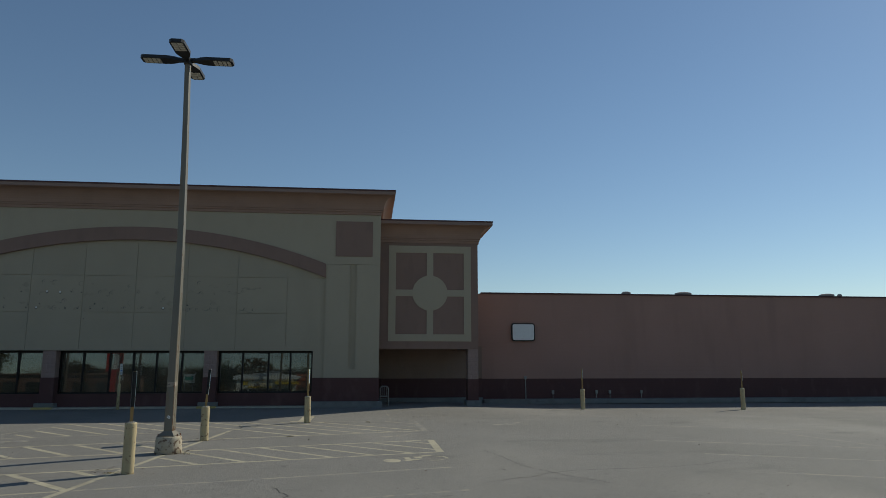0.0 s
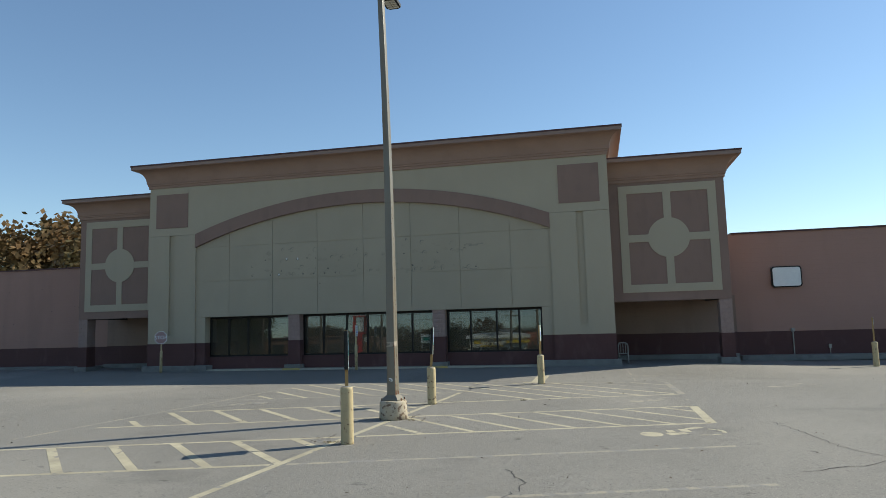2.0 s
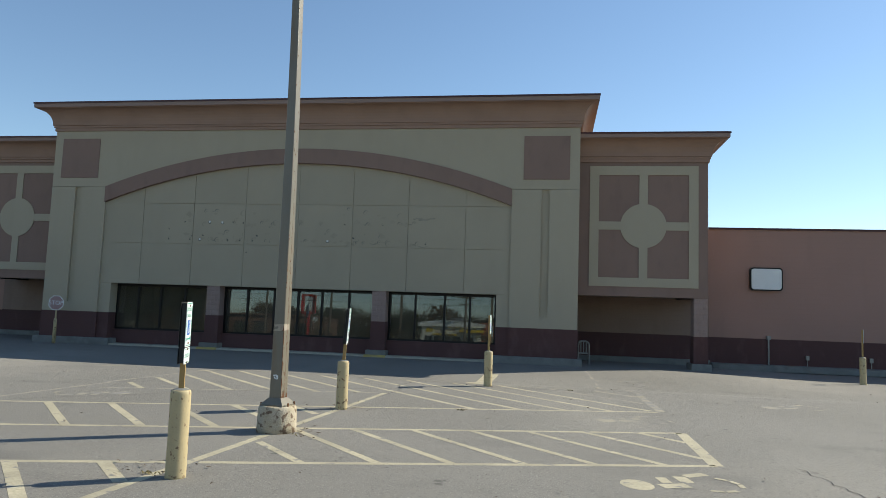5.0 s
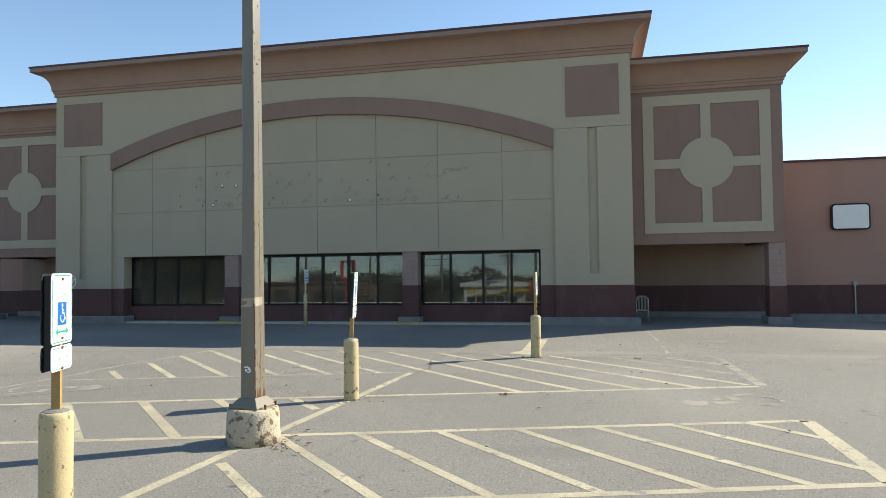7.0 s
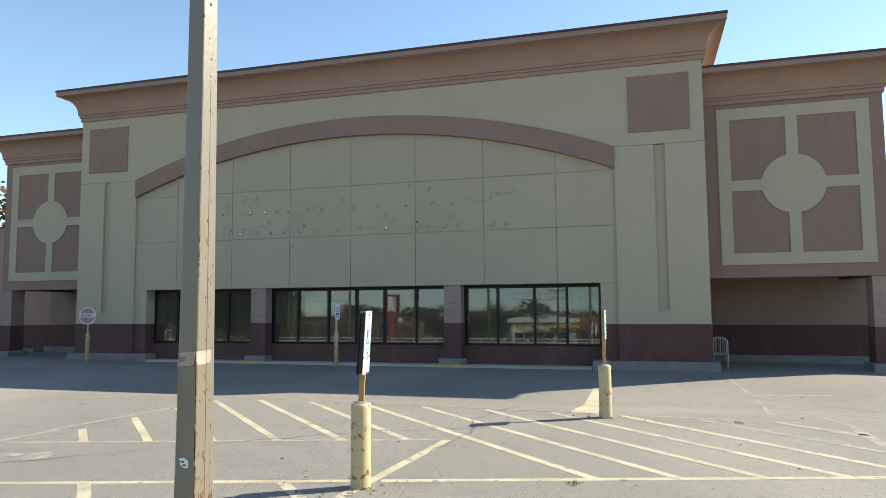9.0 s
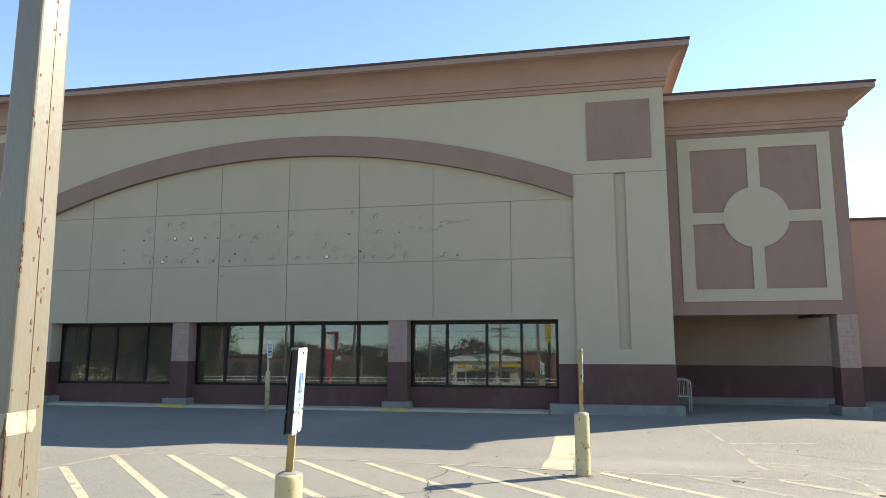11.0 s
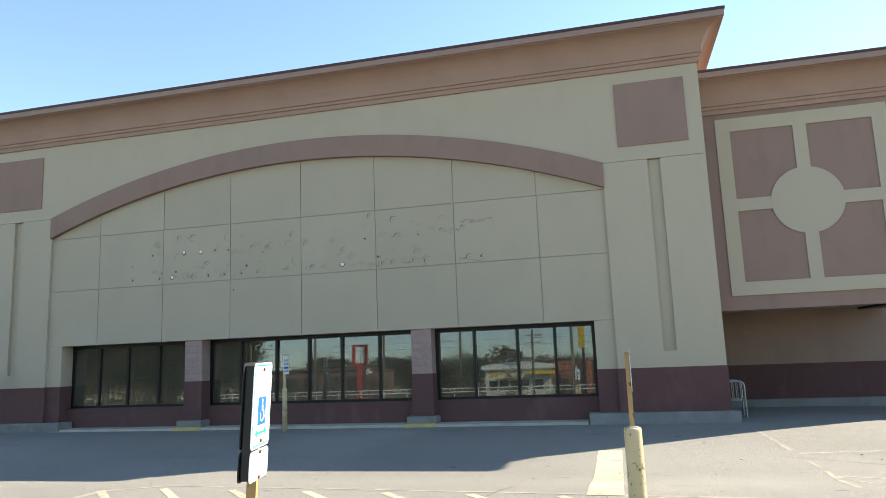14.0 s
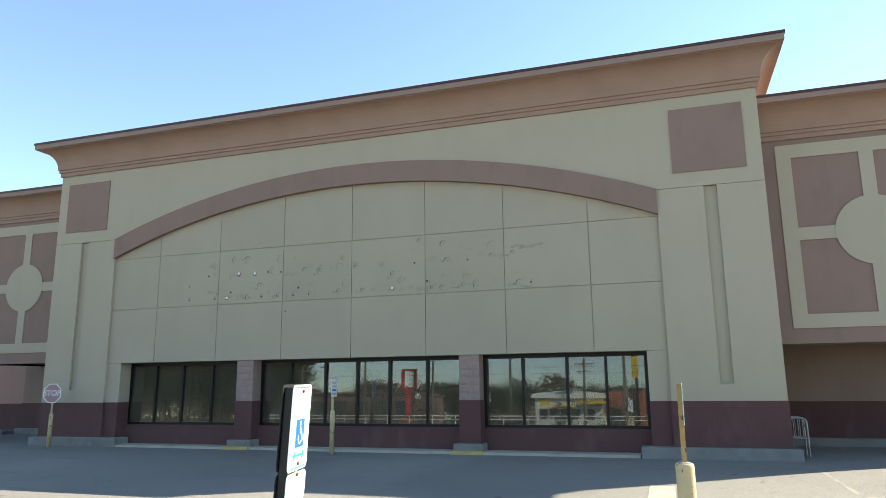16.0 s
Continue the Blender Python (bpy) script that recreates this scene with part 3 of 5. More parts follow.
# ---- things of the car park ----
def light_pole(x, y):
    t = thing("parking_lot_light_pole", "square steel light pole with four lamp heads on concrete base", "street lamp", at=(x, y, 0))
    part("concrete_base", lathe(B(), x, y, [(0.262, -0.02), (0.258, 0.10), (0.25, 0.28), (0.243, 0.325), (0.225, 0.342)], 28), M_BASE, t, "peeling cream painted round concrete base", True)
    bm = B()
    u = [bm.verts.new((x + sx * 0.165, y + sy * 0.165, 0.345)) for sx, sy in ((-1, -1), (1, -1), (1, 1), (-1, 1))]
    w = [bm.verts.new((x + sx * 0.165, y + sy * 0.165, 0.358)) for sx, sy in ((-1, -1), (1, -1), (1, 1), (-1, 1))]
    v = [bm.verts.new((x + sx * 0.092, y + sy * 0.092, 0.44)) for sx, sy in ((-1, -1), (1, -1), (1, 1), (-1, 1))]
    for a, b in ((u, w), (w, v)):
        for i in range(4):
            bm.faces.new((a[i], a[(i + 1) % 4], b[(i + 1) % 4], b[i]))
    bm.faces.new(u[::-1])
    bm.faces.new(v)
    bmesh.ops.rotate(bm, cent=(x, y, 0), matrix=Matrix.Rotation(math.radians(-9), 3, "Z"), verts=bm.verts)
    part("base_cover", bm, M_POLE, t)
    for sx in (-1, 1):
        for sy in (-1, 1):
            part("anchor_bolt", tube(B(), (x + sx * 0.185, y + sy * 0.11, 0.335), (x + sx * 0.185, y + sy * 0.11, 0.385), 0.012, seg=8), M_RUST, t)
    top, twist = 8.36, math.radians(-9)

    def bow(z):
        """The shaft stands plumb at first and bows a little near the top."""
        k = max(0.0, (z - 3.2) / (top - 3.2)) ** 1.6
        return x - 0.13 * k, y + 0.10 * k, 0.037 + 0.05 * math.exp((0.44 - z) / 7.0)

    def spot_on(z, u, v):
        """A place on the turned shaft: u across, v in depth, from its axis."""
        cx, cy, _ = bow(z)
        return cx + u * math.cos(twist) - v * math.sin(twist), cy + u * math.sin(twist) + v * math.cos(twist), z
    tx, ty, _ = bow(top)
    bm = B()
    rings = []
    for z in (0.44, 1.2, 2.2, 3.2, 4.2, 5.2, 6.2, 7.2, top):
        h, c = bow(z)[2], 0.014
        prof = []
        for sx, sy in ((-1, -1), (1, -1), (1, 1), (-1, 1)):
            for q in range(4):
                ang = math.atan2(sy, sx) + math.radians(-45 + 30 * q)
                prof.append((sx * (h - c) + c * math.cos(ang), sy * (h - c) + c * math.sin(ang)))
        rings.append([bm.verts.new(spot_on(z, *p)) for p in prof])
    for a, b in zip(rings, rings[1:]):
        for i in range(16):
            bm.faces.new((a[i], a[(i + 1) % 16], b[(i + 1) % 16], b[i]))
    bm.faces.new(rings[-1])
    shaft = part("pole_shaft", bm, M_POLE, t, "weathered tan painted square steel shaft")

    def flake(name, outline, side, material, depth, label=""):
        """A thin patch on the face towards the walk (side 0) or the sunny face (side 1): outline of (across, height)."""
        bm = B()
        rows = []
        for d in (-0.006, depth):
            rows.append([bm.verts.new(spot_on(z, *((p, -bow(z)[2] - d) if side == 0 else (bow(z)[2] + d, p)))) for p, z in outline])
        n = len(outline)
        bm.faces.new(rows[0])
        bm.faces.new(rows[1][::-1])
        for i in range(n):
            bm.faces.new((rows[0][i], rows[1][i], rows[1][(i + 1) % n], rows[0][(i + 1) % n]))
        bmesh.ops.recalc_face_normals(bm, faces=bm.faces)
        part(name, bm, material, shaft, label)
    flake("torn_tape", [(-0.081, 1.315), (0.081, 1.325), (0.081, 1.41), (-0.02, 1.405), (-0.081, 1.398), (-0.06, 1.388), (-0.05, 1.372), (-0.02, 1.38), (0.0, 1.37), (-0.02, 1.345), (-0.05, 1.34), (-0.081, 1.33)], 0, M_TAPE, 0.0015, "torn pale tape")
    flake("torn_tape", [(-0.081, 1.325), (0.03, 1.33), (0.045, 1.36), (0.04, 1.415), (-0.081, 1.41)], 1, M_TAPE, 0.0015, "torn pale tape")
    flake("rust_run", [(0.055, 1.315), (0.081, 1.32), (0.081, 1.38), (0.075, 1.40), (0.068, 1.35)], 0, M_RUST, 0.0025)
    flake("sticker", [(-0.045, 0.735), (-0.03, 0.742), (-0.01, 0.742), (0.0, 0.75), (0.012, 0.738), (0.03, 0.735), (0.038, 0.70), (0.03, 0.685), (0.01, 0.682), (-0.01, 0.69), (-0.03, 0.70), (-0.03, 0.725)], 0, M_WHITE, 0.0015, "torn white sticker")
    for p, z, w in ((-0.012, 0.722, 0.03), (0.005, 0.702, 0.03)):
        flake("print_bar", [(p - w / 2, z - 0.005), (p + w / 2, z - 0.006), (p + w / 2, z + 0.004), (p - w / 2, z + 0.005)], 0, M_BLACK, 0.0022)
    r2 = random.Random(3)
    for k in range(120):
        z = 0.46 + 3.6 * r2.random() ** 1.5 if k < 100 else r2.uniform(3.6, 7)
        h = bow(z)[2]
        p = h * r2.choice((-0.9, -0.86, -0.6, -0.15, -0.05, 0.0, 0.3, 0.6)) + r2.gauss(0, 0.006)
        p = max(-h + 0.008, min(h - 0.008, p))
        hh, w = r2.uniform(0.006, 0.022) * (1.6 if r2.random() < 0.15 else 1), r2.uniform(0.002, 0.005)
        flake("rust_fleck", [(p - w, z), (p + w * 0.4, z - hh * 0.4), (p + w, z + hh * 0.5), (p, z + hh), (p - w * 0.7, z + hh * 0.7)], 1, M_RUST, 0.0015)
    # weld seam down the sunny face, rust along the corner and at the foot
    flake("weld_seam", [(0.004, 0.46), (0.007, 0.46), (0.005, 3.2), (0.004, 3.2)], 1, M_RUST, 0.001)
    for k in range(30):
        z = 0.46 + 0.86 * r2.random()
        w, hh = r2.uniform(0.004, 0.012), r2.uniform(0.02, 0.07)
        flake("rust_patch", [(-0.081, z), (-0.081 + w, z + hh * 0.2), (-0.081 + w * 0.6, z + hh * 0.6), (-0.081 + w * 1.2, z + hh * 0.8), (-0.081, z + hh)], 1, M_RUST, 0.002)
    for k in range(14):
        p, hh = r2.uniform(-0.076, 0.07), r2.uniform(0.02, 0.09)
        flake("rust_patch", [(p - 0.008, 0.445), (p + 0.008, 0.445), (p + 0.004, 0.445 + hh * 0.7), (p, 0.445 + hh), (p - 0.005, 0.445 + hh * 0.5)], 1, M_RUST, 0.0018)
    part("pole_hub", lathe(B(), tx, ty, [(0.085, top - 0.03), (0.09, top), (0.09, top + 0.10), (0.05, top + 0.13)], 16), M_LAMP, t)
    for k in range(4):
        ang = k * math.pi / 2
        m = Matrix.Translation((tx, ty, top + 0.03)) @ Matrix.Rotation(ang, 4, "Z")
        shape = [(0.07, 0.05), (0.18, 0.06), (0.30, 0.12), (0.42, 0.155), (0.93, 0.155), (0.985, 0.10)]
        outline = shape + [(a, -b) for a, b in reversed(shape)]
        bm = prism(B(), outline, "z", 0.0, 0.07)
        bmesh.ops.transform(bm, matrix=m, verts=bm.verts)
        head = part("lamp_head", bm, M_LAMP, t, "black paddle shaped lamp head")
        for i in range(4):
            for j in range(2):
                bm = box(B(), 0.57 + i * 0.095, 0.645 + i * 0.095, -0.115 + j * 0.12, -0.005 + j * 0.12, -0.012, 0.004)
                bmesh.ops.transform(bm, matrix=m, verts=bm.verts)
                part("led_module", bm, M_LED, head)


def words(text, size, m, material, parent):
    c = bpy.data.curves.new("lettering", "FONT")
    c.body, c.size, c.align_x, c.align_y, c.extrude = text, size, "CENTER", "CENTER", 0.001
    tmp = bpy.data.objects.new("lettering", c)
    bpy.context.scene.collection.objects.link(tmp)
    bpy.context.view_layer.update()
    me = bpy.data.meshes.new_from_object(tmp.evaluated_get(bpy.context.evaluated_depsgraph_get()))
    bpy.data.objects.remove(tmp)
    me.transform(m)
    me.materials.clear()
    me.materials.append(material)
    ob = new("lettering", me)
    ob.parent = parent
    ob.matrix_parent_inverse = parent.matrix_world.inverted()
    return ob


def rounded(w, h, r, cy=0.0, cz=0.0):
    o = []
    for sx, sz, a0 in ((1, 1, 0), (-1, 1, 90), (-1, -1, 180), (1, -1, 270)):
        for i in range(5):
            a = math.radians(a0 + 22.5 * i)
            o.append((cy + sx * (w / 2 - r) + r * math.cos(a), cz + sz * (h / 2 - r) + r * math.sin(a)))
    return o


def access_symbol(add, s):
    """Strokes of the wheelchair sign in a unit square: head, back, seat, leg, wheel arc."""
    add([(0.0 + 0.09 * math.cos(k * math.pi / 5) * s, 0.42 * s + 0.09 * math.sin(k * math.pi / 5) * s) for k in range(10)])
    for p, q, w in (((-0.02, 0.30), (0.0, 0.0), 0.10), ((0.0, 0.02), (0.22, 0.0), 0.09), ((0.20, 0.02), (0.30, -0.30), 0.09), ((0.0, 0.17), (0.18, 0.16), 0.06), ((0.28, -0.30), (0.40, -0.27), 0.08)):
        d = (Vector(q) - Vector(p)).normalized() * w / 2
        n = Vector((-d.y, d.x))
        add([tuple(s * c for c in Vector(v)) for v in (Vector(p) + n, Vector(p) - n, Vector(q) - n, Vector(q) + n)])
    for k in range(6):
        a0, a1 = math.radians(150 + 30 * k), math.radians(150 + 30 * (k + 1))
        add([(s * (r * math.cos(a) + 0.02), s * (r * math.sin(a) - 0.20)) for r, a in ((0.27, a0), (0.27, a1), (0.20, a1), (0.20, a0))])


def bollard_sign(x, y, double, label, h=0.80, top=1.66, lower=True, turned=11.5, lean=0.0):
    z = ground_z(x, y)
    b = thing("bollard", "yellow painted steel bollard, chipped and dented, carrying a sign post", "bollard", "yellow bollards", at=(x, y, z))
    part("bollard_pipe", lathe(B(), x, y, [(0.098, z - 0.02), (0.096, z + 0.02), (0.094, z + 0.4), (0.095, z + h - 0.04), (0.092, z + h - 0.012), (0.082, z + h)], 24), M_YPOST, b, "", True)
    part("concrete_fill", lathe(B(), x, y, [(0.08, z + h - 0.02), (0.075, z + h + 0.004), (0.045, z + h + 0.014)], 16), M_CONC, b)
    p = thing("parking_sign", label, "sign", "parking signs", at=(x, y, z + h))
    bm = prism(B(), [(x - 0.025, y - 0.012), (x - 0.025, y + 0.02), (x - 0.018, y + 0.02), (x - 0.018, y - 0.005), (x + 0.018, y - 0.005), (x + 0.018, y + 0.02), (x + 0.025, y + 0.02), (x + 0.025, y - 0.012)], "z", z + h - 0.01, z + top - 0.008)
    part("post", bm, M_UPOST, p, "rusting yellow u channel post")
    kids = []
    if double:
        kids.append(part("sign_backing", box(B(), x - 0.024, x + 0.024, y - 0.13, y + 0.13, z + top - 0.58 + (0 if lower else 0.15), z + top - 0.012, 0.006), M_BLACK, p, "black backing between two plates"))
    faces = (1, -1) if double else (1,)
    for s in faces:
        xo = x + s * (0.026 if double else 0.026)
        plates = [(0.30, 0.43, top - 0.215)] + ([(0.30, 0.15, top - 0.43 - 0.085)] if lower else [])
        for w, hh, cz in plates:
            mtl = M_WHITE if s > 0 else M_BLACK
            kids.append(None)
            pl = kids[-1] = part("sign_plate", prism(B(), rounded(w, hh, 0.03, y, z + cz), "x", xo, xo + s * 0.004), mtl, p, "white printed sign plate" if s > 0 else "dark sign plate")
            if s < 0:
                continue
            xf = xo + 0.004
            def bar(a, c, e, g, mm, nm="print_bar"):
                part(nm, box(B(), xf - 0.001, xf + 0.0015, y + a, y + c, z + cz + e, z + cz + g), mm, pl)
            if hh > 0.3:
                bar(-0.12, 0.12, 0.198, 0.205, M_GREEN)
                bar(-0.12, 0.12, -0.205, -0.198, M_GREEN)
                face = Matrix(((0, 0, 1, xf + 0.001), (1, 0, 0, y), (0, 1, 0, z + cz + 0.145), (0, 0, 0, 1)))
                words("RESERVED", 0.050, face, M_SIGNPRINT, pl)
                words("PARKING", 0.052, Matrix.Translation((0, 0, -0.062)) @ face, M_SIGNPRINT, pl)
                bar(-0.064, 0.064, -0.10, 0.04, M_BLUE, "blue_panel")
                bm = B()
                access_symbol(lambda o: prism(bm, [(y + q[0] * 0.12, z + cz - 0.03 + q[1] * 0.12) for q in o], "x", xf + 0.001, xf + 0.003), 1.0)
                part("access_symbol", bm, M_WHITE, pl)
                bar(-0.06, 0.06, -0.146, -0.134, M_GREEN)
                for e in (-1, 1):
                    part("arrow_head", prism(B(), [(y + e * 0.095, z + cz - 0.14), (y + e * 0.055, z + cz - 0.115), (y + e * 0.055, z + cz - 0.165)], "x", xf - 0.001, xf + 0.0015), M_GREEN, pl)
                for e in (-1, 1):
                    bar(e * 0.137 - 0.003, e * 0.137 + 0.003, -0.18, 0.18, M_GREEN)
            else:
                words("$250 FINE", 0.058, Matrix(((0, 0, 1, xf + 0.001), (1, 0, 0, y), (0, 1, 0, z + cz), (0, 0, 0, 1))), M_SIGNPRINT, pl)
                for e in (-1, 1):
                    bar(-0.12, 0.12, e * 0.062 - 0.002, e * 0.062 + 0.002, M_GREEN)
            for e in (0.42, -0.42):
                part("bolt", tube(B(), (xf, y, z + cz + e * hh), (xf + 0.008, y, z + cz + e * hh), 0.009, seg=8), M_RUST, pl)
    # the plates stand a little turned on the post
    p.matrix_world = p.matrix_world @ Matrix.Rotation(math.radians(lean), 4, "Y") @ Matrix.Rotation(math.radians(turned), 4, "Z")


light_pole(-3.84, 14.44)
bollard_sign(-3.77, 11.85, True, "white disabled parking sign with dark reverse on yellow post", 0.82, turned=20.0)
bollard_sign(-3.65, 16.68, True, "white disabled parking sign with blue symbol on yellow post", 0.78, 1.645, lean=3.4)
bollard_sign(-1.67, 21.3, False, "single sign plate on a bent yellow post", 0.78, 1.60, False, -1.0)
bollard_sign(9.5, 29.45, False, "small sign plate on a yellow post by the kerb", 0.86, 1.74, False, -19.0)
bollard_sign(16.3, 28.4, False, "sign plate on a yellow post by the far stalls", 0.90, 1.66, False, -24.0)


def sleeve_post(t, x, y, z0, z1, z2):
    part("post_sleeve", lathe(B(), x, y, [(0.062, z0), (0.060, z1 - 0.05), (0.048, z1)], 16), M_YPOST, t, "", True)
    part("post", tube(B(), (x, y, z1 - 0.05), (x, y, z2), 0.03, seg=10), M_YPOST, t)


sx, sy = -19.1, 29.45
t = thing("stop_sign", "faded red octagonal stop sign on yellow sleeved post", "stop sign", at=(sx, sy, -0.1))
sleeve_post(t, sx, sy, -0.12, 0.85, 1.30)
turn = Matrix.Translation((sx, sy - 0.04, 1.44)) @ Matrix.Rotation(math.radians(12), 4, "Z")
for nm, r, y0, y1, mm in (("border", 0.30, 0.0, 0.004, M_WHITE), ("face", 0.275, -0.003, 0.0, M_STOP)):
    bm = prism(B(), [(r * math.cos(math.radians(22.5 + 45 * i)), r * math.sin(math.radians(22.5 + 45 * i))) for i in range(8)], "y", y0, y1)
    bmesh.ops.transform(bm, matrix=turn, verts=bm.verts)
    fp = part("sign_" + nm, bm, mm, t)
words("STOP", 0.225, turn @ Matrix.Translation((0, -0.005, 0)) @ Matrix.Rotation(math.radians(90), 4, "X"), M_WHITE, fp)

px, py = -9.95, 29.45
t = thing("parking_sign", "small white regulation sign on yellow sleeved post", "sign", at=(px, py, -0.1))
sleeve_post(t, px, py, -0.12, 0.95, 1.74)
pl = part("sign_plate", box(B(), px + 0.035, px + 0.04, py - 0.15, py + 0.15, 1.30, 1.75), M_WHITE, t)
for k in range(4):
    part("print_bar", box(B(), px + 0.04, px + 0.042, py - 0.11, py + 0.11, 1.35 + 0.09 * k, 1.40 + 0.09 * k), M_BLUE if k == 1 else M_GREY, pl)

# pipe rail beside the entrance corner
t = thing("pipe_rail", "galvanised bent pipe rack standing in the covered walk", "rail", at=(0.95, 31.3, 0))
for q, yy in enumerate((31.05, 31.45)):
    cu = B()
    pts = [(0.70, yy, -0.1), (0.70, yy, 0.62)] + [(0.70 + 0.12 - 0.12 * math.cos(a), yy, 0.62 + 0.12 * math.sin(a)) for a in (0.5, 1.0, 1.57)] + [(0.95, yy, 0.74)] + [(0.95 + 0.12 * math.sin(a), yy, 0.62 + 0.12 * math.cos(a)) for a in (0.5, 1.0, 1.57)] + [(1.07, yy, -0.1)]
    for a, b in zip(pts, pts[1:]):
        tube(cu, a, b, 0.024, seg=10)
    part("hoop", cu, M_STEEL, t)
    part("cross_bar", tube(B(), (0.70, yy, 0.3), (1.07, yy, 0.3), 0.02, seg=10), M_STEEL, t)
    for xb in (0.79, 0.885, 0.98):
        part("upright_bar", tube(B(), (xb, yy, 0.3), (xb, yy, 0.735), 0.011, seg=8), M_STEEL, t)
part("tie_bar", tube(B(), (1.07, 31.05, 0.3), (1.07, 31.45, 0.3), 0.02, seg=10), M_STEEL, t)
part("tie_bar", tube(B(), (1.07, 31.05, 0.55), (1.07, 31.45, 0.55), 0.02, seg=10), M_STEEL, t)

# blank sign box and small fixtures on the pink wall
t = thing("wall_sign_box", "blank white sign box with dark rounded rim on pink wall", "sign", at=(7.9, 34, 3.3))
part("rim", prism(B(), rounded(1.20, 0.90, 0.13, 7.92, 3.31), "y", 33.86, 34.0), M_FRAME, t, "dark rounded rim")
part("sign_face", prism(B(), rounded(1.10, 0.80, 0.10, 7.92, 3.31), "y", 33.845, 33.862), M_WHITE, t, "blank white face")
t = thing("wall_pipe", "capped grey conduit standing against the plinth", "pipe", at=(8.0, 33.9, 0))
part("pipe", tube(B(), (8.0, 33.93, -0.05), (8.0, 33.93, 1.0), 0.03, seg=10), M_STEEL, t)
part("pipe_cap", box(B(), 7.93, 8.07, 33.86, 33.985, 0.98, 1.12, 0.01), M_STEEL, t)
for x in (9.4, 11.65, 12.35, 14.0):
    t = thing("outlet_box", "small grey outlet box on the burgundy plinth", "outlet box", "outlet boxes", at=(x, 33.95, 0.3))
    part("box_body", box(B(), x - 0.06, x + 0.06, 33.91, 33.985, 0.25, 0.42, 0.01), M_STEEL, t)
    part("drop_pipe", tube(B(), (x, 33.95, 0.0), (x, 33.95, 0.25), 0.015, seg=8), M_STEEL, t)
for x, w in ((14.3, 0.5), (17.6, 0.9), (26.2, 0.8), (27.0, 0.25)):
    t = thing("roof_vent", "low metal roof vent behind the coping", "roof vent", "roof vents", at=(x, 36.2, 5.0))
    part("vent_body", lathe(B(), x, 36.2, [(w * 0.42, 5.0), (w * 0.42, 5.52), (w * 0.5, 5.54), (w * 0.5, 5.62), (w * 0.3, 5.67)], 16), M_ROOF, t)
for x0 in (1.6, 3.9):
    for sgn in (0, 1):
        x = x0 if sgn == 0 else mirror(x0)
        t = thing("soffit_light", "flush round soffit light, switched off", "ceiling light", "soffit lights", at=(x, 32.0, 2.44))
        part("trim_ring", lathe(B(), x, 32.0, [(0.10, 2.425), (0.12, 2.43), (0.12, 2.452)], 16), M_WHITE, t)

# scars of the removed sign letters on the infill panels
scar = thing("sign_scars", "plugged holes and smudges left by removed sign letters", "stain", kind="stuff")
holes, scuffs, plugs, faint = B(), B(), B(), B()


def disc(bm, x, z, r, y, squash=1.0, jag=0.25, arc=1.0):
    n = 12
    o = [(x + r * (1 + rng.uniform(-jag, jag)) * math.cos(2 * math.pi * i / n), z + squash * r * (1 + rng.uniform(-jag, jag)) * math.sin(2 * math.pi * i / n)) for i in range(n)]
    prism(bm, o, "y", Y_I - y - 0.00002 * len(bm.faces) / 14, Y_I + 0.002)


def crescent(bm, x, z, r, a0, a1, w, y):
    k = 10
    o = [(x + r * math.cos(a0 + (a1 - a0) * i / k), z + r * math.sin(a0 + (a1 - a0) * i / k)) for i in range(k + 1)]
    o += [(x + (r - w * math.sin(math.pi * (i + 0.3) / (k + 0.6))) * math.cos(a0 + (a1 - a0) * i / k), z + (r - w * math.sin(math.pi * (i + 0.3) / (k + 0.6))) * math.sin(a0 + (a1 - a0) * i / k)) for i in range(k, -1, -1)]
    prism(bm, o, "y", Y_I - y - 0.00002 * len(bm.faces) / 14, Y_I + 0.002)


SPOTS = ((-15.09, 4.47), (-15.08, 4.08), (-14.44, 4.75), (-14.12, 4.22), (-14.2, 4.07), (-13.67, 4.24), (-12.44, 4.77), (-12.03, 4.74), (-12.63, 4.07), (-12.14, 4.07), (-11.62, 4.06), (-11.46, 4.26), (-11.13, 4.06), (-11.85, 3.62), (-8.0, 4.74), (-6.53, 4.73), (-7.65, 4.23), (-4.9, 4.05))
RINGS = ((-13.57, 5.18), (-13.14, 5.18), (-12.69, 4.37), (-13.08, 4.08), (-11.27, 4.75), (-10.83, 4.72), (-10.09, 5.03), (-9.7, 4.72), (-10.21, 4.11), (-9.5, 4.08), (-8.61, 4.48), (-7.86, 5.34), (-7.5, 4.05), (-7.24, 4.05), (-6.64, 4.09), (-6.3, 4.04), (-7.2, 5.19), (-7.1, 4.74), (-5.9, 4.78), (-5.35, 4.82), (-5.2, 4.05))
for x, z in SPOTS:
    disc(holes, x, z, rng.uniform(0.018, 0.034), 0.003, jag=0.35)
    if rng.random() < 0.6:
        crescent(scuffs, x + 0.03, z + 0.02, rng.uniform(0.05, 0.09), rng.uniform(0, 3), rng.uniform(3.6, 5.6), 0.03, 0.002)
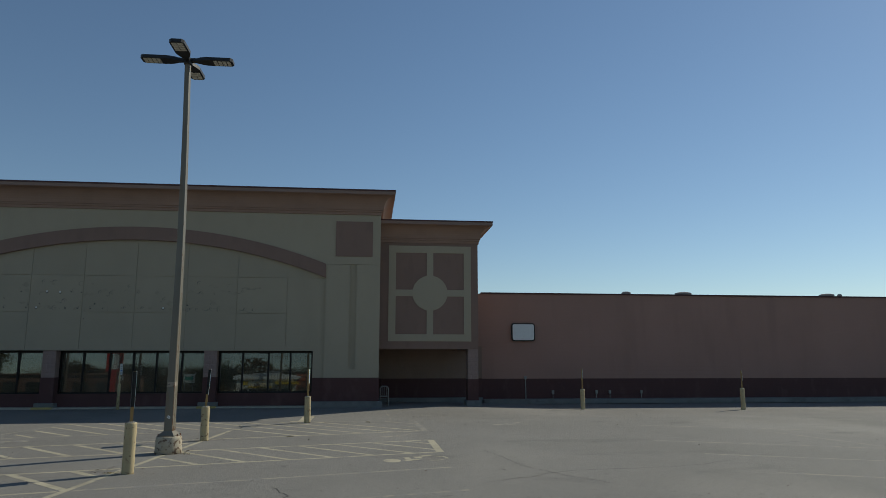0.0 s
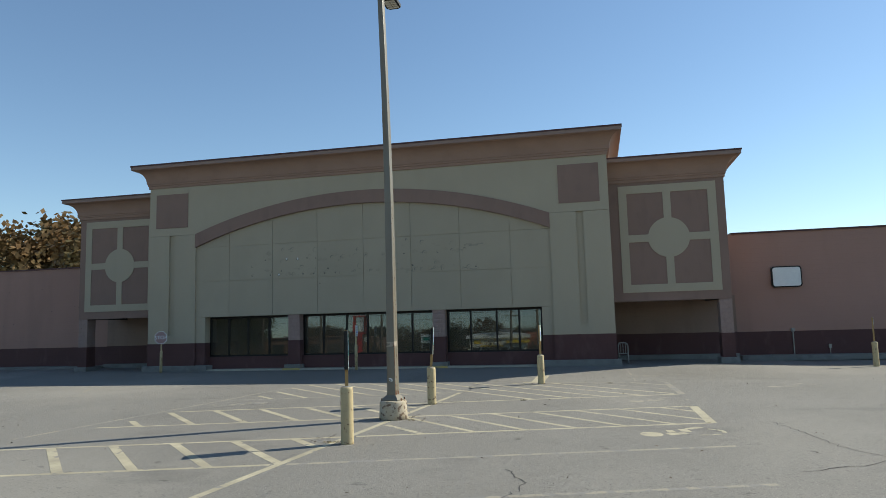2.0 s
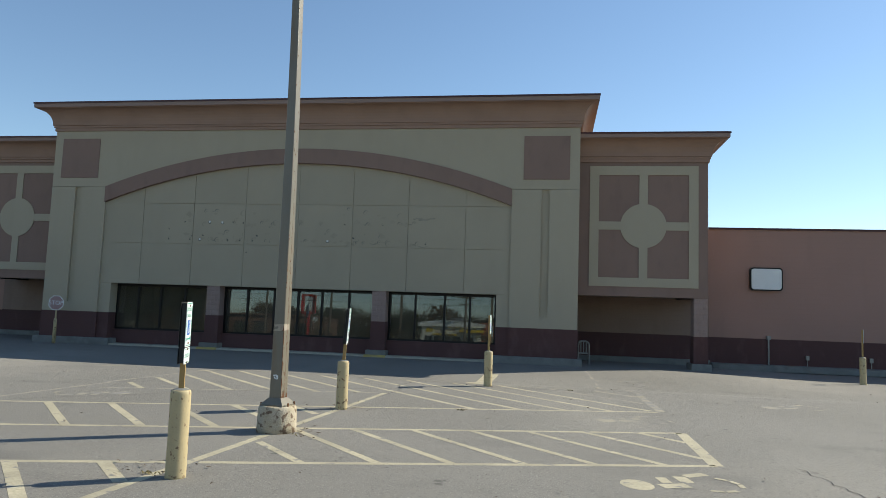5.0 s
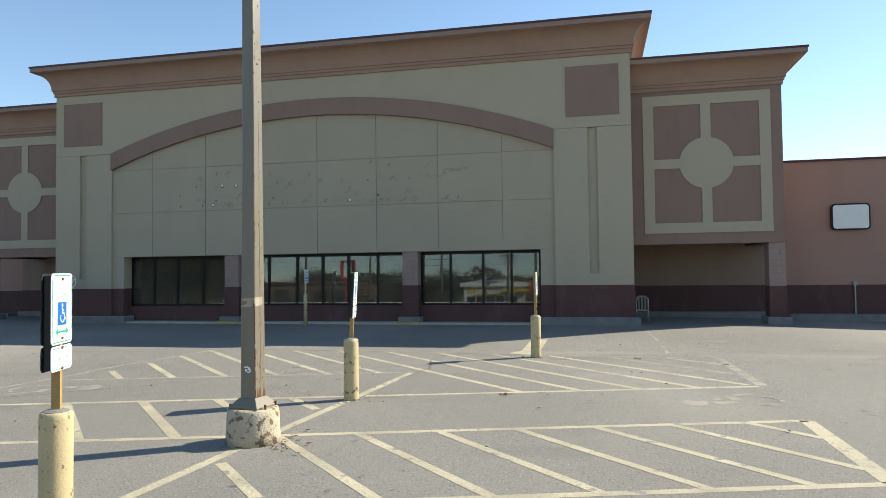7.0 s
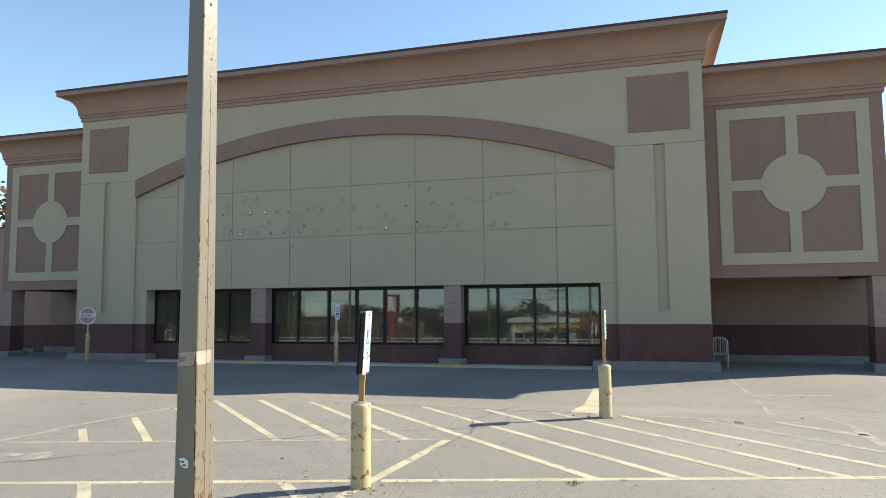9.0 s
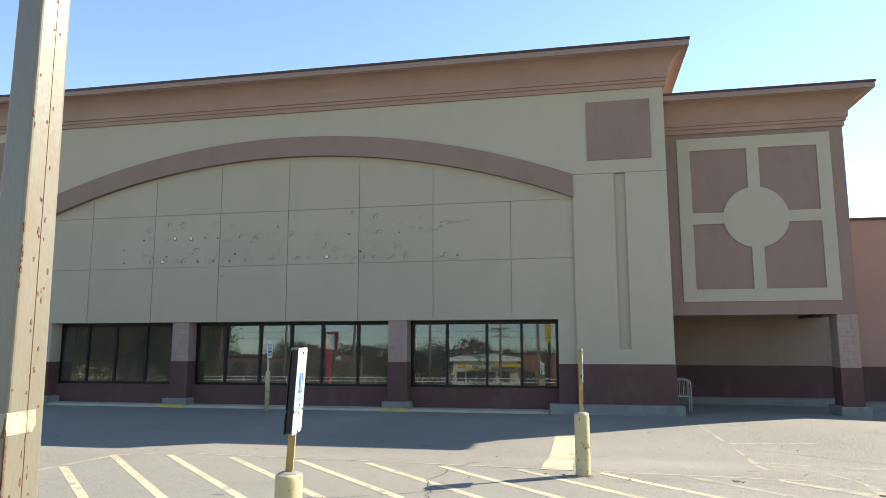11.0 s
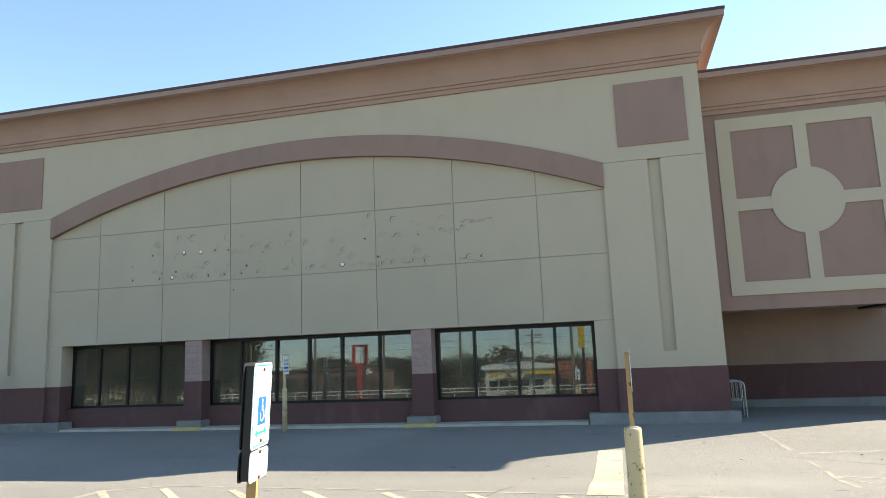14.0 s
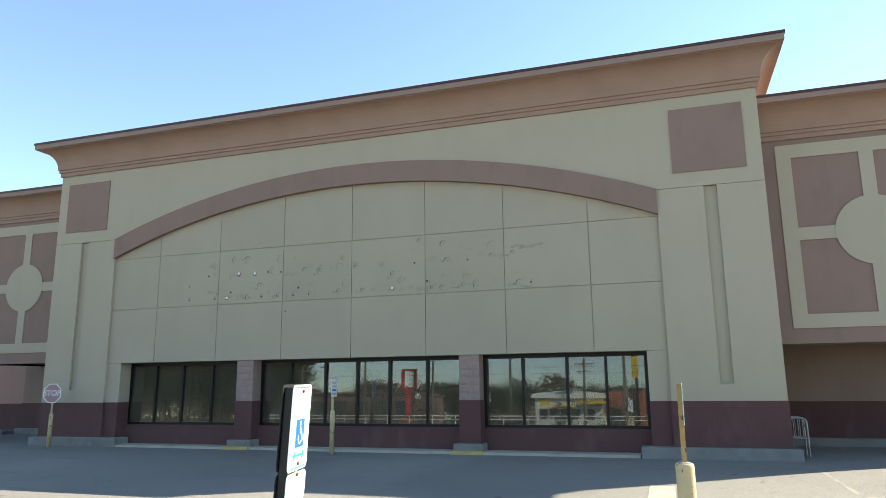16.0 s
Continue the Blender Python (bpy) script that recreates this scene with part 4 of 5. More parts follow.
for x, z in RINGS:
    r = rng.uniform(0.07, 0.11)
    a0 = rng.uniform(2.2, 3.4)
    crescent(scuffs, x, z, r, a0 - 2.4, a0 + 1.6, rng.uniform(0.03, 0.05), 0.002)
    crescent(holes, x, z, r * 0.9, a0 - 0.9, a0 + 0.7, 0.014, 0.003)
    disc(scuffs, x + 0.01, z, 0.022, 0.003, jag=0.2)
    if rng.random() < 0.5:
        disc(scuffs, x - 0.14, z - rng.uniform(0, 0.12), 0.05, 0.0015, 0.5, 0.4)
for x, z, w in ((-5.05, 4.98, 0.30), (-5.0, 4.02, 0.34), (-6.85, 4.0, 0.25), (-6.45, 4.02, 0.2)):
    crescent(scuffs, x, z + 0.25, w, 3.9, 5.5, 0.03, 0.002)
crescent(scuffs, -5.0, 4.62, 0.36, 1.0, 2.2, 0.06, 0.002)
r5 = random.Random(55)
for k in range(75):
    x = r5.uniform(-14.6, -4.7)
    z = r5.choice((4.05, 4.08, 4.1, 4.3, 4.72, 4.78, 5.1)) + r5.gauss(0, 0.05)
    if r5.random() < 0.5:
        crescent(scuffs, x, z, r5.uniform(0.05, 0.14), r5.uniform(0, 3), r5.uniform(3.4, 5.4), r5.uniform(0.01, 0.035), 0.0016)
    else:
        disc(faint, x, z, r5.uniform(0.05, 0.13), 0.0012, r5.uniform(0.4, 0.9), 0.4)
for k in range(9):
    x = -5.35 + 0.09 * k
    disc(scuffs, x, 4.98 + 0.03 * math.sin(k), 0.055, 0.0016, 0.5, 0.45)
for x, z in ((-13.42, 4.76), (-12.89, 4.74), (-8.64, 4.09), (-13.79, 4.08)):
    disc(holes, x, z, 0.062, 0.0025, jag=0.2)
    disc(plugs, x, z + 0.012, 0.045, 0.004, jag=0.08)
part("hole", holes, M_HOLE, scar)
part("smudge", scuffs, M_SCUFF, scar)
part("plug", plugs, M_PLUG, scar)
part("faint_smudge", faint, M_FAINT, scar)


# ---- road paint ----
def stripe(bm, p, q, w, lift=0.0015):
    p, q = Vector(p), Vector(q)
    d = (q - p).normalized()
    n = Vector((-d.y, d.x)) * w / 2
    k = max(1, int((q - p).length / 0.2))
    prev = None
    for i in range(k + 1):
        c = p + (q - p) * i / k
        row = [bm.verts.new((v.x, v.y, ground_z(v.x, v.y) + lift + (0.001 if v.y > 21.3 else 0.0))) for v in (c + n * rng.uniform(0.97, 1.02), c - n * rng.uniform(0.97, 1.02))]
        if prev:
            bm.faces.new((prev[0], prev[1], row[1], row[0]))
        prev = row


def paint(p, q, w=0.10, faded=False, lift=0.0015, name="stripe"):
    bm = B()
    stripe(bm, p, q, w, lift)
    bmesh.ops.recalc_face_normals(bm, faces=bm.faces)
    part(name, bm, M_FADED if faded else M_LINE, marks)


marks = thing("parking_marking", "worn pale yellow parking lines and hatching on asphalt", "road marking", kind="structure")
SLOPE = 0.29
LY = [8.25, 10.42, 12.50, 14.70, 16.88, 19.0]


def on(k, x):
    return (x, LY[k] + SLOPE * (x + 3.8))


def spine(y):
    return -4.30 + 0.8 * (y - 8.0) / 11.0


for a, b in ((7.0, 10.2), (10.2, 12.35), (12.35, 14.66), (14.66, 16.8), (16.8, 19.05)):
    paint((spine(a), a), (spine(b), b), 0.11)
for k in range(1, 6):
    if k < 5:
        paint(on(k, spine(LY[k]) + 0.1), on(k, 1.62), 0.10, k == 1)
    paint(on(k, -9.4 + 0.1 * k), on(k, spine(LY[k]) - 0.1), 0.10, k > 4)
paint(on(0, -3.9), on(0, 1.6), 0.09, True)
paint(on(0, -9.6), on(0, -4.5), 0.09, True)


def hatch(k0, top_k, x0, x1, wide, first, step):
    """45 degree strokes between two stall lines, clipped to x0..x1."""
    lo, hi = LY[k0], LY[top_k]
    for i in range(14):
        xa = first + step * i
        # upper end on line top_k at xa; run down at 45 degrees to line k0
        up = Vector(on(top_k, xa))
        s = (up.y - (lo + SLOPE * (xa + 3.8))) / (1.04 + SLOPE)
        dn = up + Vector((s, -1.04 * s))
        if dn.x > x1:
            f2 = (x1 - up.x) / (dn.x - up.x)
            if f2 <= 0.08:
                continue
            dn = up + (dn - up) * f2
        if up.x < x0:
            f2 = (x0 - up.x) / (dn.x - up.x)
            if f2 >= 0.92:
                continue
            up = up + (dn - up) * f2
        paint(up, dn, wide, lift=0.0025)


hatch(2, 3, -3.75, 1.55, 0.10, -4.52, 0.785)
hatch(1, 2, -9.2, -4.12, 0.13, -10.03, 0.875)
hatch(3, 4, -9.0, -3.85, 0.12, -10.01, 0.92)
paint(on(2, 1.62), on(3, 1.62), 0.16)
paint((1.68, 18.5), (1.60, 20.9), 0.15, True)
paint((1.60, 20.9), (1.64, 21.3), 0.13, True)
paint((1.64, 21.3), (0.92, 24.1), 0.06, True)
paint((1.63, 20.65), (0.72, 21.4), 0.08, True)
paint((0.80, 22.4), (0.97, 24.4), 0.07, True)
paint((0.97, 24.6), (0.96, 25.6), 0.05, True)
paint((0.95, 26.3), (0.80, 28.6), 0.08, True)
for i in range(-2, 13):
    c = 11.9 + 1.02 * i
    up = Vector((-8.7, c + 8.7)) if c + 8.7 < 21.9 else Vector(((c - 21.45) / 0.955, 0))
    if up.y == 0:
        up.y = c - up.x
    base = 5 if c < 15.6 else 4
    xb = (c - LY[base] - SLOPE * 3.8) / (1 + SLOPE)
    dn = Vector((min(xb, 1.5), c - min(xb, 1.5)))
    if dn.x - up.x > 0.1:
        paint(up, dn, 0.11, i > 8, lift=0.0025)
paint((-9.65, 11.9), (-9.0, 18.4), 0.09, True)
paint((-9.1, 18.4), (-8.65, 21.6), 0.10, True)
paint((-8.65, 21.6), (-7.9, 22.1), 0.09, True)
paint((-7.9, 22.1), (1.0, 21.45), 0.07, True)
paint((-2.02, 21.62), (-2.02, 26.45), 0.42, lift=0.003, name="ramp_stripe")
words("LANE", 0.62, Matrix.Translation((-5.3, 29.35, -0.094)) @ Matrix.Diagonal((0.95, 1.0, 1.0, 1.0)), M_FADED, marks)
for a, b in (((0.98, 26.05), (2.6, 26.3)), ((0.95, 24.0), (3.2, 23.2)), ((8.4, 24.3), (9.3, 22.0)), ((8.6, 26.3), (9.4, 24.2)), ((14.6, 25.2), (15.4, 23.2))):
    paint(a, b, 0.10, True)
for a, b in (((6.85, 13.2), (12.4, 10.6)), ((6.9, 10.8), (12.4, 8.2)), ((6.8, 15.6), (12.4, 13.0)), ((10.7, 17.3), (12.2, 9.0)), ((8.0, 19.4), (13.5, 16.9)), ((13.5, 21.5), (18, 19.4)), ((-24.0, 22.0), (-15.4, 21.2)), ((-15.6, 20.9), (-14.2, 18.6)), ((-11.4, 21.3), (-10.6, 21.9)), ((-18.6, 28.3), (-25, 28.9)), ((-17, 29.6), (-2.6, 29.6))):
    paint(a, b, 0.10, True)


def ground_symbol(x, y, ang, s, faded):
    bm = B()
    rot = Matrix.Rotation(ang, 2)

    def add(o):
        vs = []
        for q in o:
            v = rot @ Vector(q)
            vs.append(bm.verts.new((x + v.x, y + v.y, ground_z(x, y) + 0.0015 + 0.0003 * len(bm.faces))))
        bm.faces.new(vs)
    add([(0.17 * math.cos(k * math.pi / 7) * s, (0.44 + 0.13 * math.sin(k * math.pi / 7)) * s) for k in range(14)])
    for p, q, w in (((-0.05, 0.26), (-0.02, 0.02), 0.13), ((0.06, 0.16), (0.24, 0.14), 0.09), ((0.06, -0.02), (0.27, -0.04), 0.11), ((0.28, -0.10), (0.36, -0.32), 0.10)):
        d = (Vector(q) - Vector(p)).normalized() * w / 2
        n = Vector((-d.y, d.x))
        add([tuple(s * c for c in v) for v in (Vector(p) + n, Vector(p) - n, Vector(q) - n, Vector(q) + n)])
    for k in (0, 1, 3, 4, 5):
        a0, a1 = math.radians(150 + 30 * k), math.radians(150 + 30 * (k + 1) - 4)
        add([(s * (r * math.cos(a) + 0.02), s * (r * math.sin(a) - 0.20)) for r, a in ((0.26, a0), (0.26, a1), (0.21, a1), (0.21, a0))])
    bmesh.ops.recalc_face_normals(bm, faces=bm.faces)
    part("access_symbol", bm, M_FADED if faded else M_LINE, marks)


for x, y, a, fd in ((1.13, 13.05, 1.85, False), (1.13, 17.3, 1.85, True), (4.5, 20.2, 1.85, True), (-8.35, 16.85, -1.3, True)):
    ground_symbol(x, y, a, 1.25, fd)

# cracks and leaf litter
cracks = thing("asphalt_cracks", "thin dark cracks across the worn asphalt", "crack", kind="stuff")
bm = B()
for pts in (((2.55, 14.2), (2.75, 13.0), (2.9, 11.9), (3.4, 10.8), (4.0, 9.9)), ((-1.2, 10.3), (-0.9, 9.6), (-1.1, 8.9), (-0.8, 8.1)), ((-3.2, 22.2), (-3.6, 20.6), (-3.3, 19.6), (-3.5, 18.2)), ((-8.9, 15.6), (-6.5, 17.9), (-4.8, 19.3), (-2.9, 20.2)), ((2.0, 10.4), (3.6, 11.4), (5.5, 11.6), (7.2, 12.4)), ((4.0, 21.5), (6.0, 23.4), (9.5, 24.3)), ((0.6, 25.9), (4.2, 23.2), (8.5, 21.0), (14.0, 19.5))):
    fine = []
    for p, q in zip(pts, pts[1:]):
        for i in range(9):
            v = Vector(p).lerp(Vector(q), i / 9)
            fine.append(v + Vector((rng.uniform(-0.05, 0.05), rng.uniform(-0.05, 0.05))))
    prev = None
    for i, v in enumerate(fine):
        w = rng.uniform(0.003, 0.008)
        d = (fine[min(i + 1, len(fine) - 1)] - fine[max(i - 1, 0)]).normalized()
        n = Vector((-d.y, d.x)) * w
        row = [bm.verts.new((c.x, c.y, ground_z(c.x, c.y) + 0.004)) for c in (v + n, v - n)]
        if prev:
            bm.faces.new((prev[0], prev[1], row[1], row[0]))
        prev = row
bmesh.ops.recalc_face_normals(bm, faces=bm.faces)
part("crack", bm, M_CRACK, cracks)
litter = thing("leaf_litter", "scattered dry leaves and grit on the asphalt", "leaves", kind="stuff")
bm = B()
for k in range(420):
    x, y = rng.uniform(-14, 12), rng.uniform(6, 29)
    if k % 4 == 0:
        cx0, cy0 = ((-4.2, 12.1), (-3.7, 16.7), (-1.6, 21.2), (-3.6, 14.6))[k // 4 % 4]
        x, y = rng.gauss(cx0, 0.25), rng.gauss(cy0, 0.2)
    a, r = rng.uniform(0, 6.28), rng.uniform(0.012, 0.035)
    vs = [bm.verts.new((x + r * math.cos(a + q) * (1 if i % 2 == 0 else 0.55), y + r * math.sin(a + q) * (1 if i % 2 == 0 else 0.55), ground_z(x, y) + 0.012 + rng.uniform(0, 0.018))) for i, q in enumerate((0, 1.57, 3.14, 4.71))]
    bm.faces.new(vs)
part("leaf", bm, M_BARK, litter)
grit = thing("asphalt_grit", "dark loose grit where the asphalt crumbles", "grit", kind="stuff")
bm = B()
r6 = random.Random(66)
for cx0, cy0, sx0, sy0, n in ((-2.1, 13.0, 0.7, 0.3, 260), (-1.9, 9.2, 0.9, 0.5, 320), (-3.1, 17.0, 0.5, 0.3, 160), (-0.7, 9.4, 0.5, 0.4, 160), (-4.2, 12.0, 0.35, 0.2, 160), (-3.5, 14.2, 0.3, 0.2, 90)):
    for k in range(n):
        x, y, q, a = r6.gauss(cx0, sx0), r6.gauss(cy0, sy0), r6.uniform(0.002, 0.007), r6.uniform(0, 6.28)
        top_v = bm.verts.new((x, y, ground_z(x, y) + q * 0.7))
        foot = [bm.verts.new((x + q * math.cos(a + w) * r6.uniform(0.7, 1.3), y + q * math.sin(a + w) * r6.uniform(0.7, 1.3), ground_z(x, y))) for w in (0, 1.6, 3.1, 4.7)]
        for i in range(4):
            bm.faces.new((foot[i], foot[(i + 1) % 4], top_v))
part("grain", bm, M_GRIT, grit)


# ---- trees, and the street behind the walk that the windows reflect ----
def tree(x, y, z, h, spread, leafmat, count, seed, label):
    r = random.Random(seed)
    t = thing("tree", label, "tree", "trees", at=(x, y, z))
    bm = B()
    tube(bm, (x, y, z - 0.3), (x + 0.1, y, z + h * 0.35), 0.035 * h, 0.022 * h, 10)
    tips = []
    for k in range(9):
        a = 2.4 * k + r.uniform(-0.3, 0.3)
        s = Vector((x + 0.1, y, z + h * (0.22 + 0.05 * k)))
        e = s + Vector((math.cos(a) * spread * r.uniform(0.4, 0.8), math.sin(a) * spread * r.uniform(0.4, 0.8), h * r.uniform(0.15, 0.4)))
        e.z = min(e.z, z + h * 0.92)
        tube(bm, s, e, 0.012 * h, 0.003 * h, 6)
        tips += [e, s.lerp(e, 0.6), s.lerp(e, 0.85)]
    tips.append(Vector((x, y, z + h * 0.93)))
    part("trunk", bm, M_BARK, t)
    verts, faces = [], []
    for k in range(count):
        c = r.choice(tips)
        p = c + Vector((r.gauss(0, spread * 0.2), r.gauss(0, spread * 0.2), r.gauss(0, h * 0.07)))
        if p.z < z + h * 0.16:
            continue
        u = Vector((r.gauss(0, 1), r.gauss(0, 1), r.gauss(0, 1))).normalized()
        v = u.orthogonal().normalized()
        s = r.uniform(0.015, 0.033) * h
        i = len(verts)
        verts += [p - u * s, p + v * s * 0.6, p + u * s, p - v * s * 0.6]
        faces.append((i, i + 1, i + 2, i + 3))
    me = bpy.data.meshes.new("crown")
    me.from_pydata(verts, [], faces)
    me.materials.append(leafmat)
    ob = new("crown", me)
    ob.parent = t
    ob.matrix_parent_inverse = t.matrix_world.inverted()


for k, (x, y, h) in enumerate(((-60, 74, 15.2), (-66, 78, 16.0), (-71, 75, 15.0))):
    tree(x, y, 0, h, 4.6, M_LEAF, 4200, 20 + k, "tall tree with thinning autumn foliage behind the store")
k = 0
for x in range(-100, 40, 5):
    near = -66 <= x <= -50
    tree(x + rng.uniform(-2, 2), -66 + rng.uniform(-8, 8), 0, rng.uniform(5.2, 7.4), 4.6, M_LEAF if k % 3 else M_LEAF2, 3800, 60 + k, "roadside tree in mixed autumn colour across the street")
    k += 1
for x, y, h in ((-62, -24, 13), (-56, -27, 12), (-68, -22, 14), (-50, -30, 11), (-74, -26, 14), (-81, -24, 13)):
    tree(x, y, 0, h, 4.6, M_LEAF2, 17000, 120 + k, "large green roadside tree by the street")
    k += 1

SZ = 0.0
t = thing("restaurant_building", "cream drive-in restaurant with yellow band and brick end", "building", at=(-11, -32, SZ))
part("wall", box(B(), -16.5, -9.0, -38, -30, SZ, 3.3, 0.03), M_CREAMW, t)
part("brick_end", box(B(), -8.98, -4.8, -38, -30.4, SZ, 3.7, 0.03), M_BRICKRED, t, "orange brick end block")
out = [(-16.9 + 8.4 * i / 12, 3.2 + 0.6 * math.sin(math.pi * (i + 2) / 16)) for i in range(13)]
part("roof_band", prism(B(), out + [(-8.5, 3.0), (-16.9, 3.0)], "y", -38.2, -29.7), M_WHITE, t, "curved white roof band")
part("yellow_band", box(B(), -11.6, -8.6, -29.9, -29.2, 2.35, 2.7, 0.02), M_YELLOW, t, "yellow awning band")
part("awning", box(B(), -15.0, -12.0, -29.95, -29.3, 1.9, 2.1, 0.02), M_YELLOW, t)
for x in (-15.6, -14.4, -13.2, -12.0, -10.4, -7.6, -6.2):
    part("window", box(B(), x - 0.45, x + 0.45, -30.45, -29.96, SZ + 0.7, SZ + 1.8), M_DARK, t)
part("wall_logo", box(B(), -15.9, -15.0, -29.99, -29.94, 2.3, 2.8), M_YELLOW, t)
part("roof_unit", box(B(), -13.5, -11.5, -36, -34, 3.4, 4.3, 0.05), M_STEEL, t)
t = thing("brown_building", "long low brown commercial building across the street", "building", at=(-38, -40, SZ))
part("wall", box(B(), -50, -34, -50, -38, SZ, 3.9, 0.03), M_BROWNW, t)
part("roof", box(B(), -50.3, -33.7, -50.3, -37.7, 3.9, 4.1, 0.03), M_BROWNW, t)
for k in range(5):
    part("window", box(B(), -48.5 + 3 * k, -46.6 + 3 * k, -38.03, -37.9, 1.0, 3.0), M_DARK, t)
part("round_logo", tube(B(), (-33.3, -37.6, 3.5), (-33.3, -37.5, 3.5), 0.4, seg=20), M_WHITE, t)
t = thing("pylon_sign", "tall red framed pylon sign with pale panel", "sign", at=(-31.6, -30, SZ))
part("pole", box(B(), -31.95, -31.35, -30.2, -29.8, SZ, 4.0, 0.02), M_RED, t)
bm = B()
box(bm, -32.6, -32.3, -30.2, -29.8, 4.0, 6.5)
box(bm, -31.0, -30.7, -30.2, -29.8, 4.0, 6.5)
box(bm, -32.3, -31.0, -30.2, -29.8, 4.0, 4.3)
box(bm, -32.3, -31.0, -30.2, -29.8, 6.25, 6.5)
part("sign_frame", bm, M_RED, t)
part("panel", box(B(), -31.7, -31.05, -30.1, -29.9, 4.35, 6.2), M_WHITE, t)
t = thing("pylon_sign", "yellow pylon sign on a dark pole beside the restaurant", "sign", at=(-5.6, -30, SZ))
part("pole", tube(B(), (-5.4, -30, SZ), (-5.4, -30, 5.2), 0.16, seg=10), M_FRAME, t)
part("panel", box(B(), -5.85, -5.15, -30.15, -29.85, 5.1, 8.0, 0.03), M_YELLOW, t)
t = thing("street_sign", "white and green sign board on two posts", "sign", at=(-22.4, -30, SZ))
part("board", box(B(), -23.1, -21.7, -30.1, -29.95, 2.6, 3.7, 0.02), M_WHITE, t)
part("print_bar", box(B(), -22.9, -21.9, -29.96, -29.93, 2.9, 3.4), M_GREEN, t)
for x in (-22.9, -21.9):
    part("post", tube(B(), (x, -30, SZ), (x, -30, 2.6), 0.06, seg=8), M_STEEL, t)
for x, top in ((-45.1, 6.9), (-36.6, 11.0), (-28.0, 11.5), (-18.9, 12.0), (-10.8, 7.2), (-2.0, 12)):
    t = thing("utility_pole", "weathered wooden utility pole with crossarm", "utility pole", "utility poles", at=(x, -28, SZ))
    part("pole", tube(B(), (x, -28, SZ), (x + 0.1, -28, top), 0.17, 0.11, 10), M_BARK, t)
    part("crossarm", box(B(), x - 1.0, x + 1.2, -28.2, -28.05, top - 0.7, top - 0.55), M_BARK, t)
    part("crossarm", box(B(), x - 0.8, x + 1.0, -28.2, -28.05, top - 1.5, top - 1.38), M_BARK, t)
for z in (5.6, 6.3, 8.0):
    t = thing("overhead_cable", "black overhead cable between utility poles", "cable", "overhead cables", at=(-20, -28.3, z))
    part("wire", tube(B(), (-80, -28.3, z), (30, -28.3, z), 0.025, seg=6), M_BLACK, t)
t = thing("guard_rail", "pale tubular guard rail along the street edge", "fence", at=(-15, -20, 0))
for z in (0.65, 1.0):
    part("rail", tube(B(), (-45, -20, z), (2, -20, z), 0.05, seg=8), M_WHITE, t)
for k in range(20):
    part("post", tube(B(), (-45 + 2.47 * k, -20, -0.1), (-45 + 2.47 * k, -20, 1.05), 0.05, seg=8), M_WHITE, t)
for k in range(26):
    x = -62 + 2.6 * k
    r = random.Random(300 + k)
    h = r.uniform(2.0, 3.6)
    t = thing("shrub", "autumn coloured roadside shrub", "shrub", "roadside shrubs", at=(x, -24, 0))
    verts, faces = [], []
    for q in range(420):
        p = Vector((x + r.gauss(0, 0.8), -34 + r.gauss(0, 0.7) + 9 * (k % 2), abs(r.gauss(0.5, 0.3)) * h))
        u = Vector((r.gauss(0, 1), r.gauss(0, 1), r.gauss(0, 1))).normalized()
        v = u.orthogonal().normalized()
        z = r.uniform(0.08, 0.18)
        i = len(verts)
        verts += [p - u * z, p + v * z * 0.6, p + u * z, p - v * z * 0.6]
        faces.append((i, i + 1, i + 2, i + 3))
    me = bpy.data.meshes.new("foliage")
    me.from_pydata(verts, [], faces)
    me.materials.append(M_LEAF if k % 3 else M_LEAF2)
    ob = new("foliage", me)
    ob.parent = t
    ob.matrix_parent_inverse = t.matrix_world.inverted()

woods = thing("far_woods", "dense band of autumn woodland beyond the street", "woods", kind="stuff")
verts, faces = [], []
r = random.Random(77)
for k in range(30000):
    x, y = r.uniform(-130, 60), r.uniform(-92, -78)
    top = 6.2 + 1.6 * math.sin(x * 0.21) + 1.1 * math.sin(x * 0.53 + 1.0)
    p = Vector((x, y, top * r.random() ** 0.7))
    u = Vector((r.gauss(0, 1), r.gauss(0, 1), r.gauss(0, 1))).normalized()
    v = u.orthogonal().normalized()
    q = r.uniform(0.25, 0.5)
    i = len(verts)
    verts += [p - u * q, p + v * q * 0.6, p + u * q, p - v * q * 0.6]
    faces.append((i, i + 1, i + 2, i + 3))
me = bpy.data.meshes.new("foliage")
